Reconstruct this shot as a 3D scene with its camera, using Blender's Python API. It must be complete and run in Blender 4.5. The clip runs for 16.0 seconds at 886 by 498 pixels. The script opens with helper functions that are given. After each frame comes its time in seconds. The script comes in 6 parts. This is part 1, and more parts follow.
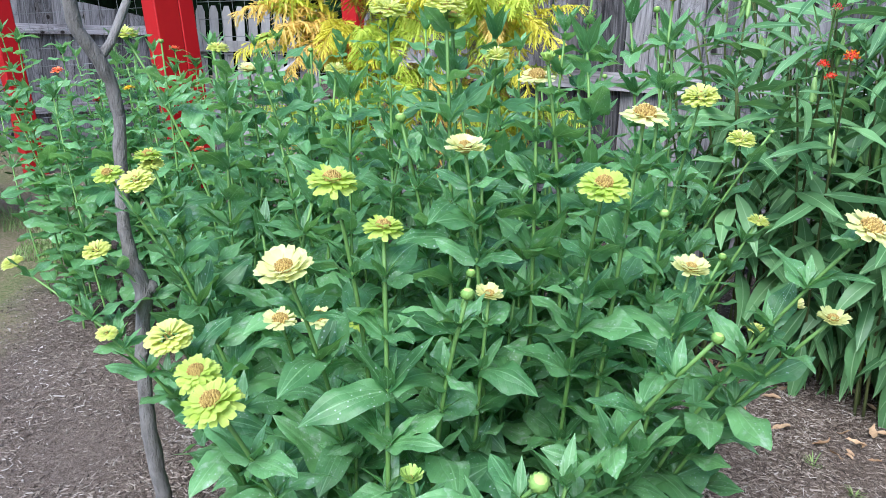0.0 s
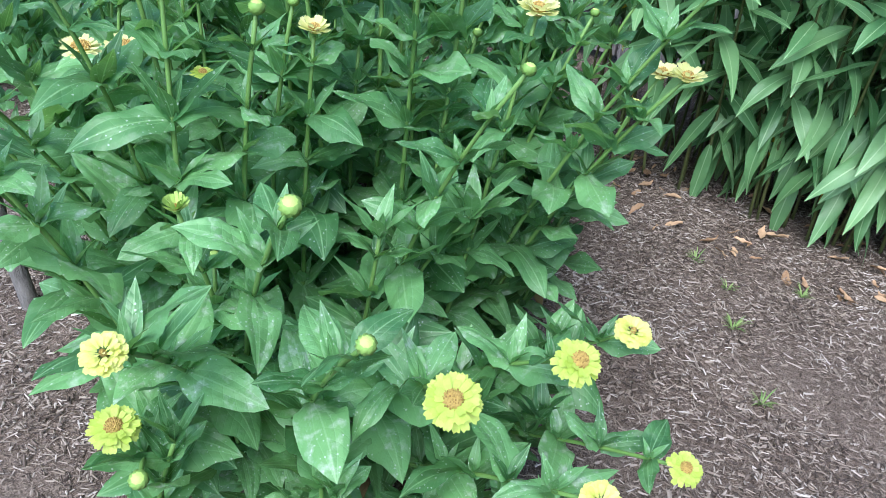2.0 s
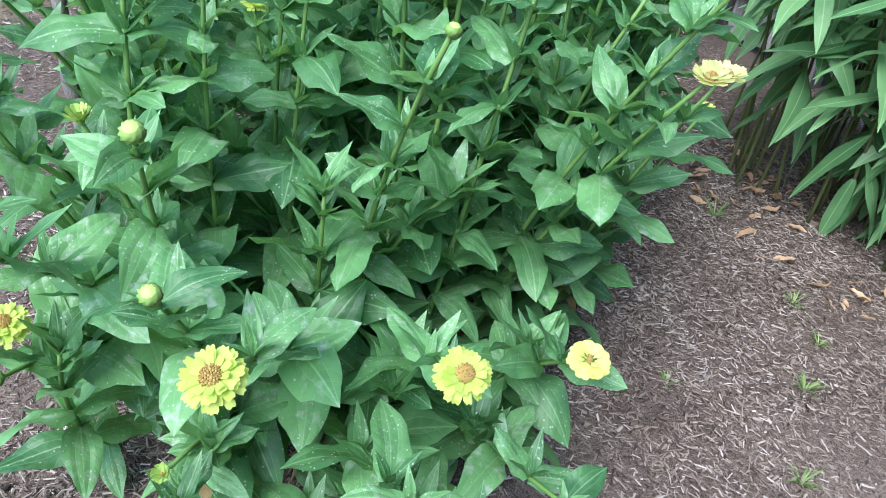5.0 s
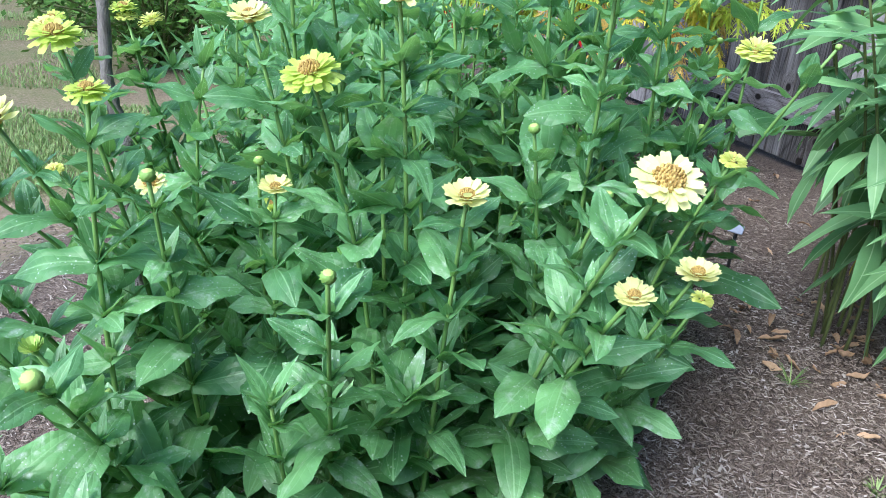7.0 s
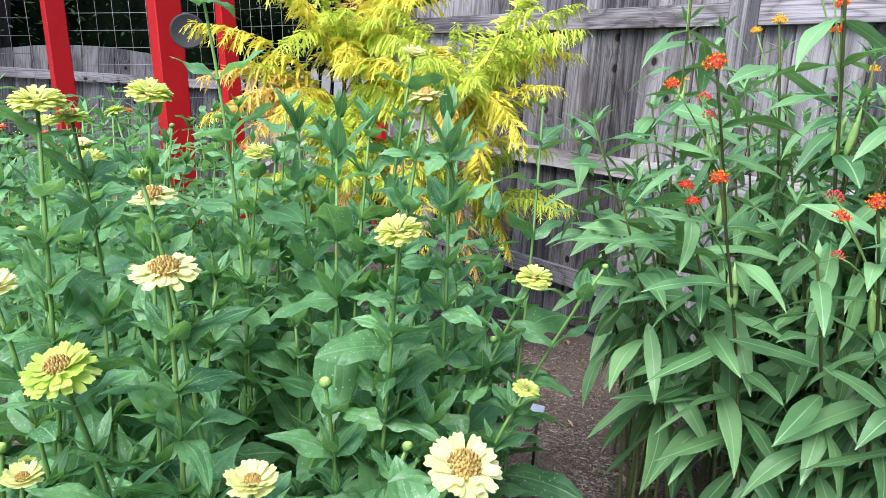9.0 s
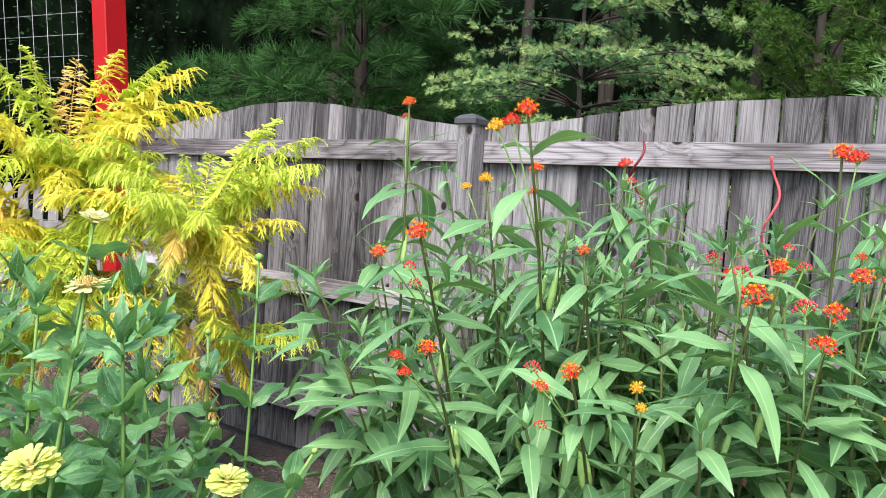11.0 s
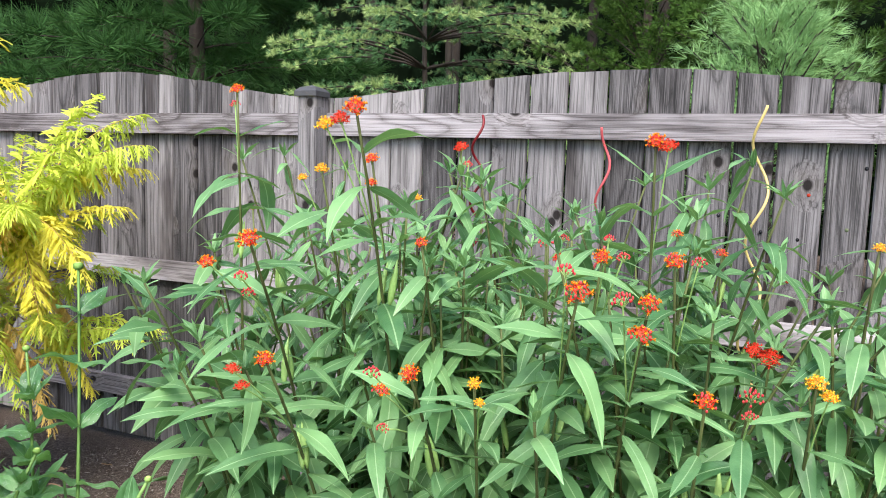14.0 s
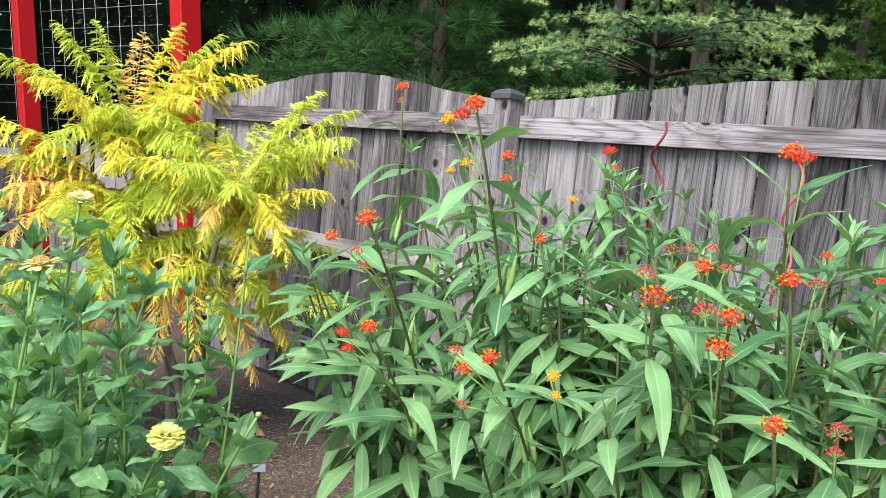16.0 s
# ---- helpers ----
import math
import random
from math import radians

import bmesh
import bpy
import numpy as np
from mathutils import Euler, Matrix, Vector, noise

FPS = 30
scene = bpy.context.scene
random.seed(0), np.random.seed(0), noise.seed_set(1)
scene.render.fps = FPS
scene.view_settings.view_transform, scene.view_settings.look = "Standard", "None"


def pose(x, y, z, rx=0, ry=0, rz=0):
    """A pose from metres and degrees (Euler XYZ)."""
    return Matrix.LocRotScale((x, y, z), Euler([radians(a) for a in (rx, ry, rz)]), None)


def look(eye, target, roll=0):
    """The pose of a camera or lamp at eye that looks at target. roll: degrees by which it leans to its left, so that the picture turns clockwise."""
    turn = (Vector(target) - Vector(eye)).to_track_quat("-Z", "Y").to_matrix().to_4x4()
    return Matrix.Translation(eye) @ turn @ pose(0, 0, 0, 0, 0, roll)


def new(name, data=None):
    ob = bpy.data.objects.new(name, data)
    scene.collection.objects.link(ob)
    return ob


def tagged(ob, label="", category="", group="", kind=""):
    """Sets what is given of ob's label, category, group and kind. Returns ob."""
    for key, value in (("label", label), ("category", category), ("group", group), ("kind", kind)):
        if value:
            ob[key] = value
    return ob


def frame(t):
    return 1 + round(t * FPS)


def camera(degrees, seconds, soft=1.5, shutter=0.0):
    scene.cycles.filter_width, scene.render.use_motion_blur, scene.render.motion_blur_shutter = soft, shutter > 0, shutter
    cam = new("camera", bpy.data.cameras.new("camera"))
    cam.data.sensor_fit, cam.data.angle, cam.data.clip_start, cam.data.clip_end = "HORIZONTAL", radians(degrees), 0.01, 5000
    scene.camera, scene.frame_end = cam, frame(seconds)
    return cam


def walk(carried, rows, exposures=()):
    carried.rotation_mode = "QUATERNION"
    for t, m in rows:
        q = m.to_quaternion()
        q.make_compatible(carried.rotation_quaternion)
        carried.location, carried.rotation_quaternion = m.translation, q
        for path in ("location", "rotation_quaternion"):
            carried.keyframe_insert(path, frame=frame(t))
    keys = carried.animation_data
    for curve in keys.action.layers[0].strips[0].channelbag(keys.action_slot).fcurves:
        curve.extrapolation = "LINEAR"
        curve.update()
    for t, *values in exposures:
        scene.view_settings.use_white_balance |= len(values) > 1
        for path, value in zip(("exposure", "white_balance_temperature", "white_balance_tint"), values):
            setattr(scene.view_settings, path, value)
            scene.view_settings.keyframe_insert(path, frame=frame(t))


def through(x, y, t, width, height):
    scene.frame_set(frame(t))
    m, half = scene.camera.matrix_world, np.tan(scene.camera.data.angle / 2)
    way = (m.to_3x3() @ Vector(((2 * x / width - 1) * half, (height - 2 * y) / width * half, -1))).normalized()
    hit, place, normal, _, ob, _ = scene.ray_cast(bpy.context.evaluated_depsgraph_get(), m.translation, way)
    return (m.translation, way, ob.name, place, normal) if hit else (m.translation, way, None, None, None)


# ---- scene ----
cam = camera(61.2, 16.0, soft=0.45)
PATH = [
    (0, (1.437, -3.521, 1.085), (0.137, -2.103, 0.536), 1.3),
    (0.5, (1.397, -3.448, 1.054), (0.292, -1.933, 0.36), 2.1),
    (1, (1.416, -3.424, 1.017), (0.435, -1.884, 0.203), 3.7),
    (1.5, (1.471, -3.401, 0.997), (0.495, -1.916, 0.079), 5.7),
    (2, (1.537, -3.357, 0.976), (0.466, -1.993, -0.022), 6.0),
    (2.5, (1.594, -3.32, 0.966), (0.456, -2.043, -0.071), 6.6),
    (3, (1.631, -3.301, 0.961), (0.443, -2.066, -0.07), 7.6),
    (3.5, (1.638, -3.279, 0.95), (0.407, -2.078, -0.071), 8.6),
    (3.7, (1.633, -3.259, 0.94), (0.386, -2.081, -0.086), 9.3),
    (5.8, (1.708, -3.003, 0.995), (0.251, -2.183, -0.104), 8.5),
    (6, (1.728, -2.977, 1.002), (0.223, -2.215, -0.073), 7.7),
    (6.5, (1.735, -2.929, 1.035), (0.137, -2.211, 0.07), 5.0),
    (7, (1.716, -2.899, 1.075), (0.06, -2.156, 0.234), 3.3),
    (7.5, (1.692, -2.885, 1.107), (0.025, -2.092, 0.339), 3.1),
    (8, (1.671, -2.865, 1.132), (0.037, -1.946, 0.439), 2.6),
    (8.5, (1.66, -2.846, 1.16), (0.09, -1.749, 0.585), 2.7),
    (9, (1.655, -2.848, 1.175), (0.126, -1.627, 0.759), 4.0),
    (9.5, (1.648, -2.82, 1.203), (0.193, -1.476, 0.927), 5.7),
    (10, (1.647, -2.769, 1.238), (0.291, -1.307, 1.089), 6.5),
    (12.3, (1.672, -2.694, 1.354), (0.772, -0.915, 1.202), 3.2),
    (12.5, (1.672, -2.693, 1.366), (0.787, -0.907, 1.202), 3.8),
    (13, (1.675, -2.682, 1.372), (0.814, -0.889, 1.173), 3.9),
    (13.5, (1.677, -2.68, 1.372), (0.849, -0.871, 1.168), 2.6),
    (14, (1.68, -2.674, 1.371), (0.886, -0.849, 1.167), 2.0),
    (14.5, (1.69, -2.679, 1.384), (0.865, -0.868, 1.184), 1.8),
    (15, (1.753, -2.649, 1.389), (0.776, -0.915, 1.19), 2.9),
    (15.5, (1.833, -2.616, 1.381), (0.674, -0.999, 1.179), 4.8),
    (16, (1.912, -2.609, 1.365), (0.595, -1.121, 1.138), 5.6),
]
EXPOSURE = 1.78
walk(cam, [(t, look(eye, target, roll)) for t, eye, target, roll in PATH], [(0, EXPOSURE - 0.3, 5750, 8), (1, EXPOSURE - 0.27, 5750, 8), (3.5, EXPOSURE - 0.25, 5750, 8), (6, EXPOSURE - 0.02, 5750, 8), (7, EXPOSURE - 0.02, 5750, 8), (8, EXPOSURE - 0.13, 5650, 16), (8.5, EXPOSURE - 0.2, 5800, 14), (9.5, EXPOSURE - 0.14, 6500, 10), (12.5, EXPOSURE - 0.1, 6800, 10), (16, EXPOSURE - 0.14, 6800, 10)])

# ---- world and sun: open shade late in the day ----
world = bpy.data.worlds.new("sky")
scene.world = world
world.use_nodes = True
wn = world.node_tree.nodes
sky = wn.new("ShaderNodeTexSky")
sky.sky_type = 'NISHITA'
sky.sun_disc = False
SUN_EL, SUN_AZ = 50.0, 158.0
sky.sun_elevation, sky.sun_rotation = radians(SUN_EL), radians(SUN_AZ)
world.node_tree.links.new(sky.outputs[0], wn["Background"].inputs[0])
wn["Background"].inputs[1].default_value = 0.15
sun = new("sun", bpy.data.lights.new("sun", 'SUN'))
sun.data.energy, sun.data.angle, sun.data.color = 2.4, radians(42), (1.0, 0.95, 0.86)
sd = Vector((math.sin(radians(SUN_AZ)) * math.cos(radians(SUN_EL)), math.cos(radians(SUN_AZ)) * math.cos(radians(SUN_EL)), math.sin(radians(SUN_EL))))
sun.matrix_world = look(sd * 20, (0, 0, 0))


# ---- materials ----
def material(name):
    m = bpy.data.materials.new(name)
    m.use_nodes = True
    return m, m.node_tree.nodes, m.node_tree.links, m.node_tree.nodes["Principled BSDF"]


def ramp(n, stops):
    r = n.new("ShaderNodeValToRGB")
    els = r.color_ramp.elements
    while len(els) < len(stops):
        els.new(0.5)
    for e, (p, c) in zip(els, stops):
        e.position, e.color = p, (*c, 1) if len(c) == 3 else c
    return r


def noise_tex(n, l, vec, scale, detail=4, rough=0.6):
    t = n.new("ShaderNodeTexNoise")
    t.inputs["Scale"].default_value, t.inputs["Detail"].default_value, t.inputs["Roughness"].default_value = scale, detail, rough
    if vec is not None:
        l.new(vec, t.inputs["Vector"])
    return t


def mixc(n, l, fac, a, b, mode='MIX'):
    m = n.new("ShaderNodeMix")
    m.data_type, m.blend_type = 'RGBA', mode
    for sock, v in ((m.inputs[0], fac), (m.inputs[6], a), (m.inputs[7], b)):
        if hasattr(v, "links"):
            l.new(v, sock)
        elif isinstance(v, tuple):
            sock.default_value = (*v, 1)
        else:
            sock.default_value = v
    return m.outputs[2]


def calc(n, l, op, a, b=0.0, c=0.0):
    m = n.new("ShaderNodeMath")
    m.operation = op
    for sock, v in zip(m.inputs, (a, b, c)):
        if hasattr(v, "links"):
            l.new(v, sock)
        else:
            sock.default_value = v
    return m.outputs[0]


def bump(n, l, height, strength, dist, target):
    b = n.new("ShaderNodeBump")
    b.inputs["Strength"].default_value, b.inputs["Distance"].default_value = strength, dist
    l.new(height, b.inputs["Height"])
    l.new(b.outputs[0], target)


def shifted(n, l, scale):
    """Object coordinates, moved by the object's own random number and stretched."""
    tc, oi, mp = n.new("ShaderNodeTexCoord"), n.new("ShaderNodeObjectInfo"), n.new("ShaderNodeMapping")
    add = n.new("ShaderNodeVectorMath")
    add.operation = 'ADD'
    comb = n.new("ShaderNodeCombineXYZ")
    for i, k in enumerate((37.0, 51.0, 83.0)):
        l.new(calc(n, l, 'MULTIPLY', oi.outputs["Random"], k), comb.inputs[i])
    l.new(tc.outputs["Object"], add.inputs[0])
    l.new(comb.outputs[0], add.inputs[1])
    l.new(add.outputs[0], mp.inputs["Vector"])
    mp.inputs["Scale"].default_value = scale
    return mp.outputs[0], oi.outputs["Random"], tc.outputs["Object"]


def leaf_material(name, dark, light, rib, rib_width, mildew=0.0, veins=9.0, rough=0.42, through=0.3, vein_mix=0.07, parallel=False, vein_bump=0.5, wax=0.55):
    m, n, l, p = material(name)
    vec, rnd, obj = shifted(n, l, (1, 1, 1))
    sep = n.new("ShaderNodeSeparateXYZ")
    uv = n.new("ShaderNodeUVMap")
    uv.uv_map = "blade"
    l.new(uv.outputs[0], sep.inputs[0])
    ay = calc(n, l, 'ABSOLUTE', sep.outputs[1])
    no = noise_tex(n, l, vec, 3.2, 4)
    r = ramp(n, [(0.25, dark), (0.75, light)])
    l.new(calc(n, l, 'ADD', calc(n, l, 'MULTIPLY', no.outputs[0], 0.55), calc(n, l, 'MULTIPLY', rnd, 0.5)), r.inputs[0])
    col = r.outputs[0]
    if parallel:
        # two side veins that run along the blade with the rib
        bow = calc(n, l, 'MULTIPLY', calc(n, l, 'SINE', calc(n, l, 'MULTIPLY', sep.outputs[0], math.pi)), 0.085)
        wave = calc(n, l, 'MINIMUM', calc(n, l, 'MULTIPLY', calc(n, l, 'ABSOLUTE', calc(n, l, 'SUBTRACT', ay, bow)), 18.0), 1.0)
        vein = calc(n, l, 'LESS_THAN', wave, 0.09)
        slant = calc(n, l, 'SUBTRACT', sep.outputs[0], calc(n, l, 'MULTIPLY', ay, 0.9))
        net = calc(n, l, 'ABSOLUTE', calc(n, l, 'SINE', calc(n, l, 'MULTIPLY', slant, veins * math.pi)))
        vein = calc(n, l, 'MAXIMUM', vein, calc(n, l, 'MULTIPLY', calc(n, l, 'LESS_THAN', net, 0.12), 0.35))
        wave = calc(n, l, 'ADD', calc(n, l, 'MULTIPLY', wave, 0.6), calc(n, l, 'MULTIPLY', calc(n, l, 'POWER', net, 0.5), 0.22))
    else:
        # side veins that leave the rib at a slant
        ph = calc(n, l, 'SUBTRACT', sep.outputs[0], calc(n, l, 'MULTIPLY', ay, 1.3))
        wave = calc(n, l, 'ABSOLUTE', calc(n, l, 'SINE', calc(n, l, 'MULTIPLY', ph, veins * math.pi)))
        vein = calc(n, l, 'LESS_THAN', wave, 0.16)
    col = mixc(n, l, calc(n, l, 'MULTIPLY', vein, vein_mix), col, rib)
    ribf = calc(n, l, 'LESS_THAN', ay, rib_width)
    col = mixc(n, l, calc(n, l, 'MULTIPLY', ribf, 0.6), col, rib)
    if mildew:
        v = n.new("ShaderNodeTexVoronoi")
        v.inputs["Scale"].default_value = 17
        l.new(vec, v.inputs["Vector"])
        patch = noise_tex(n, l, vec, 1.1, 2)
        spot = calc(n, l, 'MULTIPLY', calc(n, l, 'LESS_THAN', v.outputs["Distance"], 0.17), calc(n, l, 'GREATER_THAN', patch.outputs[0], 0.47))
        film = noise_tex(n, l, vec, 6, 5)
        filmr = ramp(n, [(0.54, (0, 0, 0)), (0.70, (1, 1, 1))])
        sick = ramp(n, [(0.45, (0.15, 0.15, 0.15)), (0.95, (1, 1, 1))])
        l.new(rnd, sick.inputs[0])
        l.new(film.outputs[0], filmr.inputs[0])
        amount = calc(n, l, 'MULTIPLY', calc(n, l, 'ADD', calc(n, l, 'MULTIPLY', spot, 0.55), calc(n, l, 'MULTIPLY', calc(n, l, 'MULTIPLY', filmr.outputs[0], sick.outputs[0]), 0.55)), mildew)
        col = mixc(n, l, amount, col, (0.52, 0.60, 0.53))
    l.new(col, p.inputs["Base Color"])
    rr = calc(n, l, 'ADD', calc(n, l, 'MULTIPLY', no.outputs[0], 0.25), rough - 0.1)
    l.new(rr, p.inputs["Roughness"])
    p.inputs["Specular IOR Level"].default_value = wax
    h = calc(n, l, 'ADD', calc(n, l, 'MULTIPLY', wave, vein_bump), no.outputs[0])
    bump(n, l, h, 0.3, 0.012, p.inputs["Normal"])
    tr = n.new("ShaderNodeBsdfTranslucent")
    l.new(mixc(n, l, 0.5, col, (light[0] * 1.9, light[1] * 1.7, light[2] * 0.7)), tr.inputs[0])
    mx = n.new("ShaderNodeMixShader")
    mx.inputs[0].default_value = through
    l.new(p.outputs[0], mx.inputs[1])
    l.new(tr.outputs[0], mx.inputs[2])
    l.new(mx.outputs[0], n["Material Output"].inputs[0])
    return m


def plain_material(name, a, b, scale, rough=0.6, metal=0.0, relief=0.2, stretch=(1, 1, 1), dist=0.004, through=0.0, island=False, gloss=0.3):
    m, n, l, p = material(name)
    vec, rnd, _ = shifted(n, l, stretch)
    if island:
        geo = n.new("ShaderNodeNewGeometry")
        rnd = geo.outputs["Random Per Island"]
    no = noise_tex(n, l, vec, scale, 6)
    fine = noise_tex(n, l, vec, scale * 7, 3)
    r = ramp(n, [(0.2, a), (0.8, b)])
    f = calc(n, l, 'ADD', calc(n, l, 'MULTIPLY', no.outputs[0], 0.5), calc(n, l, 'MULTIPLY', fine.outputs[0], 0.2))
    l.new(calc(n, l, 'ADD', f, calc(n, l, 'MULTIPLY', rnd, 0.3 if not island else 0.6)), r.inputs[0])
    l.new(r.outputs[0], p.inputs["Base Color"])
    p.inputs["Roughness"].default_value, p.inputs["Metallic"].default_value = rough, metal
    p.inputs["Specular IOR Level"].default_value = gloss
    if relief:
        bump(n, l, calc(n, l, 'ADD', no.outputs[0], calc(n, l, 'MULTIPLY', fine.outputs[0], 0.4)), relief, dist, p.inputs["Normal"])
    if through:
        tr = n.new("ShaderNodeBsdfTranslucent")
        l.new(r.outputs[0], tr.inputs[0])
        mx = n.new("ShaderNodeMixShader")
        mx.inputs[0].default_value = through
        l.new(p.outputs[0], mx.inputs[1])
        l.new(tr.outputs[0], mx.inputs[2])
        l.new(mx.outputs[0], n["Material Output"].inputs[0])
    return m


def weathered_wood(name, axis, pale, mid, dark):
    """Silvered boards: thin dark grain along one axis, ringed knots, broad stains."""
    m, n, l, p = material(name)
    wide = 2 if axis == 0 else 0

    def stretched(across, along):
        s = [across, across, across]
        s[axis] = along
        return shifted(n, l, tuple(s))

    vk, rnd, _ = stretched(8.0, 6.2)
    sep, flat = n.new("ShaderNodeSeparateXYZ"), n.new("ShaderNodeCombineXYZ")
    l.new(vk, sep.inputs[0])
    l.new(sep.outputs[wide], flat.inputs[0])
    l.new(sep.outputs[axis], flat.inputs[1])
    v = n.new("ShaderNodeTexVoronoi")
    v.voronoi_dimensions = '2D'
    l.new(flat.outputs[0], v.inputs["Vector"])
    v.inputs["Scale"].default_value = 1.0
    dist = v.outputs["Distance"]
    keep = n.new("ShaderNodeSeparateColor")
    l.new(v.outputs["Color"], keep.inputs[0])
    real = calc(n, l, 'GREATER_THAN', keep.outputs[0], 0.76)
    core = ramp(n, [(0.09, (1, 1, 1)), (0.15, (0, 0, 0))])
    l.new(dist, core.inputs[0])
    near = ramp(n, [(0.10, (1, 1, 1)), (0.55, (0, 0, 0))])
    l.new(dist, near.inputs[0])
    # the grain bends round the knots
    push = calc(n, l, 'MULTIPLY', calc(n, l, 'MULTIPLY', near.outputs[0], real), 1.6)
    vg, _, _ = stretched(300.0, 2.4)
    warp = n.new("ShaderNodeVectorMath")
    warp.operation = 'ADD'
    l.new(vg, warp.inputs[0])
    pv = n.new("ShaderNodeCombineXYZ")
    for q in range(3):
        l.new(push, pv.inputs[q])
    l.new(pv.outputs[0], warp.inputs[1])
    fine = noise_tex(n, l, warp.outputs[0], 1.0, 6, 0.8)
    vb, _, _ = stretched(34.0, 1.0)
    warp2 = n.new("ShaderNodeVectorMath")
    warp2.operation = 'ADD'
    l.new(vb, warp2.inputs[0])
    l.new(pv.outputs[0], warp2.inputs[1])
    broad = noise_tex(n, l, warp2.outputs[0], 1.0, 4, 0.6)
    f = calc(n, l, 'ADD', calc(n, l, 'MULTIPLY', fine.outputs[0], 0.78), calc(n, l, 'MULTIPLY', broad.outputs[0], 0.14))
    # growth rings cut by the saw: long pointed loops down the board
    vl, _, _ = stretched(4.5, 0.55)
    loops = noise_tex(n, l, vl, 1.0, 2, 0.4)
    turn = calc(n, l, 'ADD', calc(n, l, 'MULTIPLY', loops.outputs[0], 26.0), calc(n, l, 'MULTIPLY', push, 0.7))
    ring = calc(n, l, 'ABSOLUTE', calc(n, l, 'SINE', calc(n, l, 'MULTIPLY', turn, math.pi)))
    f = calc(n, l, 'ADD', f, calc(n, l, 'MULTIPLY', calc(n, l, 'SUBTRACT', calc(n, l, 'POWER', ring, 0.6), 0.7), 0.13))
    f = calc(n, l, 'ADD', f, calc(n, l, 'MULTIPLY', calc(n, l, 'SUBTRACT', rnd, 0.5), 0.2))
    r = ramp(n, [(0.30, dark), (0.43, mid), (0.62, pale)])
    l.new(f, r.inputs[0])
    vs, _, _ = stretched(5.0, 1.1)
    big = noise_tex(n, l, vs, 1.0, 4)
    stain = ramp(n, [(0.34, (0.30, 0.28, 0.28)), (0.50, (0.95, 0.94, 0.94)), (0.75, (1.18, 1.16, 1.16))])
    l.new(big.outputs[0], stain.inputs[0])
    col = mixc(n, l, 1.0, r.outputs[0], stain.outputs[0], 'MULTIPLY')
    # dark lines of late wood that run with the grain and close round the knots
    for across, along, band in ((26.0, 0.55, 0.022), (60.0, 1.1, 0.030)):
        vq, _, _ = stretched(across, along)
        wq = n.new("ShaderNodeVectorMath")
        wq.operation = 'ADD'
        l.new(vq, wq.inputs[0])
        l.new(pv.outputs[0], wq.inputs[1])
        gq = noise_tex(n, l, wq.outputs[0], 1.0, 2, 0.5)
        lift = calc(n, l, 'FRACT', calc(n, l, 'MULTIPLY', gq.outputs[0], 4.0))
        edge = calc(n, l, 'ABSOLUTE', calc(n, l, 'SUBTRACT', lift, 0.5))
        late = ramp(n, [(band, (0.36, 0.35, 0.35)), (band * 5, (1, 1, 1))])
        l.new(edge, late.inputs[0])
        col = mixc(n, l, 0.5, col, late.outputs[0], 'MULTIPLY')
    # rain streaks down the grain, and each board a little different
    vr, _, _ = stretched(46.0, 0.9)
    rain = noise_tex(n, l, vr, 1.0, 3, 0.55)
    streak = ramp(n, [(0.33, (0.30, 0.29, 0.29)), (0.46, (1, 1, 1))])
    l.new(rain.outputs[0], streak.inputs[0])
    col = mixc(n, l, 0.4, col, streak.outputs[0], 'MULTIPLY')
    tone = ramp(n, [(0.0, (0.74, 0.73, 0.74)), (0.5, (0.98, 0.97, 0.98)), (1.0, (1.1, 1.09, 1.08))])
    l.new(rnd, tone.inputs[0])
    col = mixc(n, l, 1.0, col, tone.outputs[0], 'MULTIPLY')
    col = mixc(n, l, calc(n, l, 'MULTIPLY', calc(n, l, 'MULTIPLY', near.outputs[0], real), 0.4), col, (0.10, 0.085, 0.08))
    spot = calc(n, l, 'MULTIPLY', core.outputs[0], real)
    col = mixc(n, l, calc(n, l, 'MULTIPLY', spot, 0.96), col, (0.008, 0.006, 0.006))
    l.new(col, p.inputs["Base Color"])
    p.inputs["Roughness"].default_value = 0.85
    p.inputs["Specular IOR Level"].default_value = 0.2
    bump(n, l, calc(n, l, 'SUBTRACT', f, spot), 0.5, 0.003, p.inputs["Normal"])
    return m


M_ZLEAF = leaf_material("zinnia leaf", (0.036, 0.122, 0.044), (0.162, 0.358, 0.140), (0.27, 0.47, 0.23), 0.008, mildew=1.3, veins=8, parallel=True, vein_mix=0.3, rough=0.41, wax=0.5, through=0.38)
M_MLEAF = leaf_material("milkweed leaf", (0.050, 0.142, 0.054), (0.168, 0.330, 0.140), (0.34, 0.50, 0.27), 0.0060, veins=22, rough=0.43, wax=0.42, through=0.24, vein_mix=0.05, vein_bump=0.03)
M_MOLD = leaf_material("old yellow milkweed leaf", (0.40, 0.33, 0.03), (0.62, 0.46, 0.05), (0.5, 0.45, 0.12), 0.0075, veins=22, rough=0.5, through=0.3, vein_mix=0.05, vein_bump=0.10)
M_STEM = plain_material("green stem", (0.08, 0.17, 0.04), (0.16, 0.285, 0.08), 30, 0.5, stretch=(1, 1, 0.2))
M_MSTEM = plain_material("milkweed stem", (0.05, 0.055, 0.02), (0.12, 0.15, 0.05), 24, 0.55, stretch=(1, 1, 0.3))
M_LIME = plain_material("lime petal", (0.62, 0.67, 0.15), (0.76, 0.79, 0.30), 6, 0.55, through=0.5, island=True)
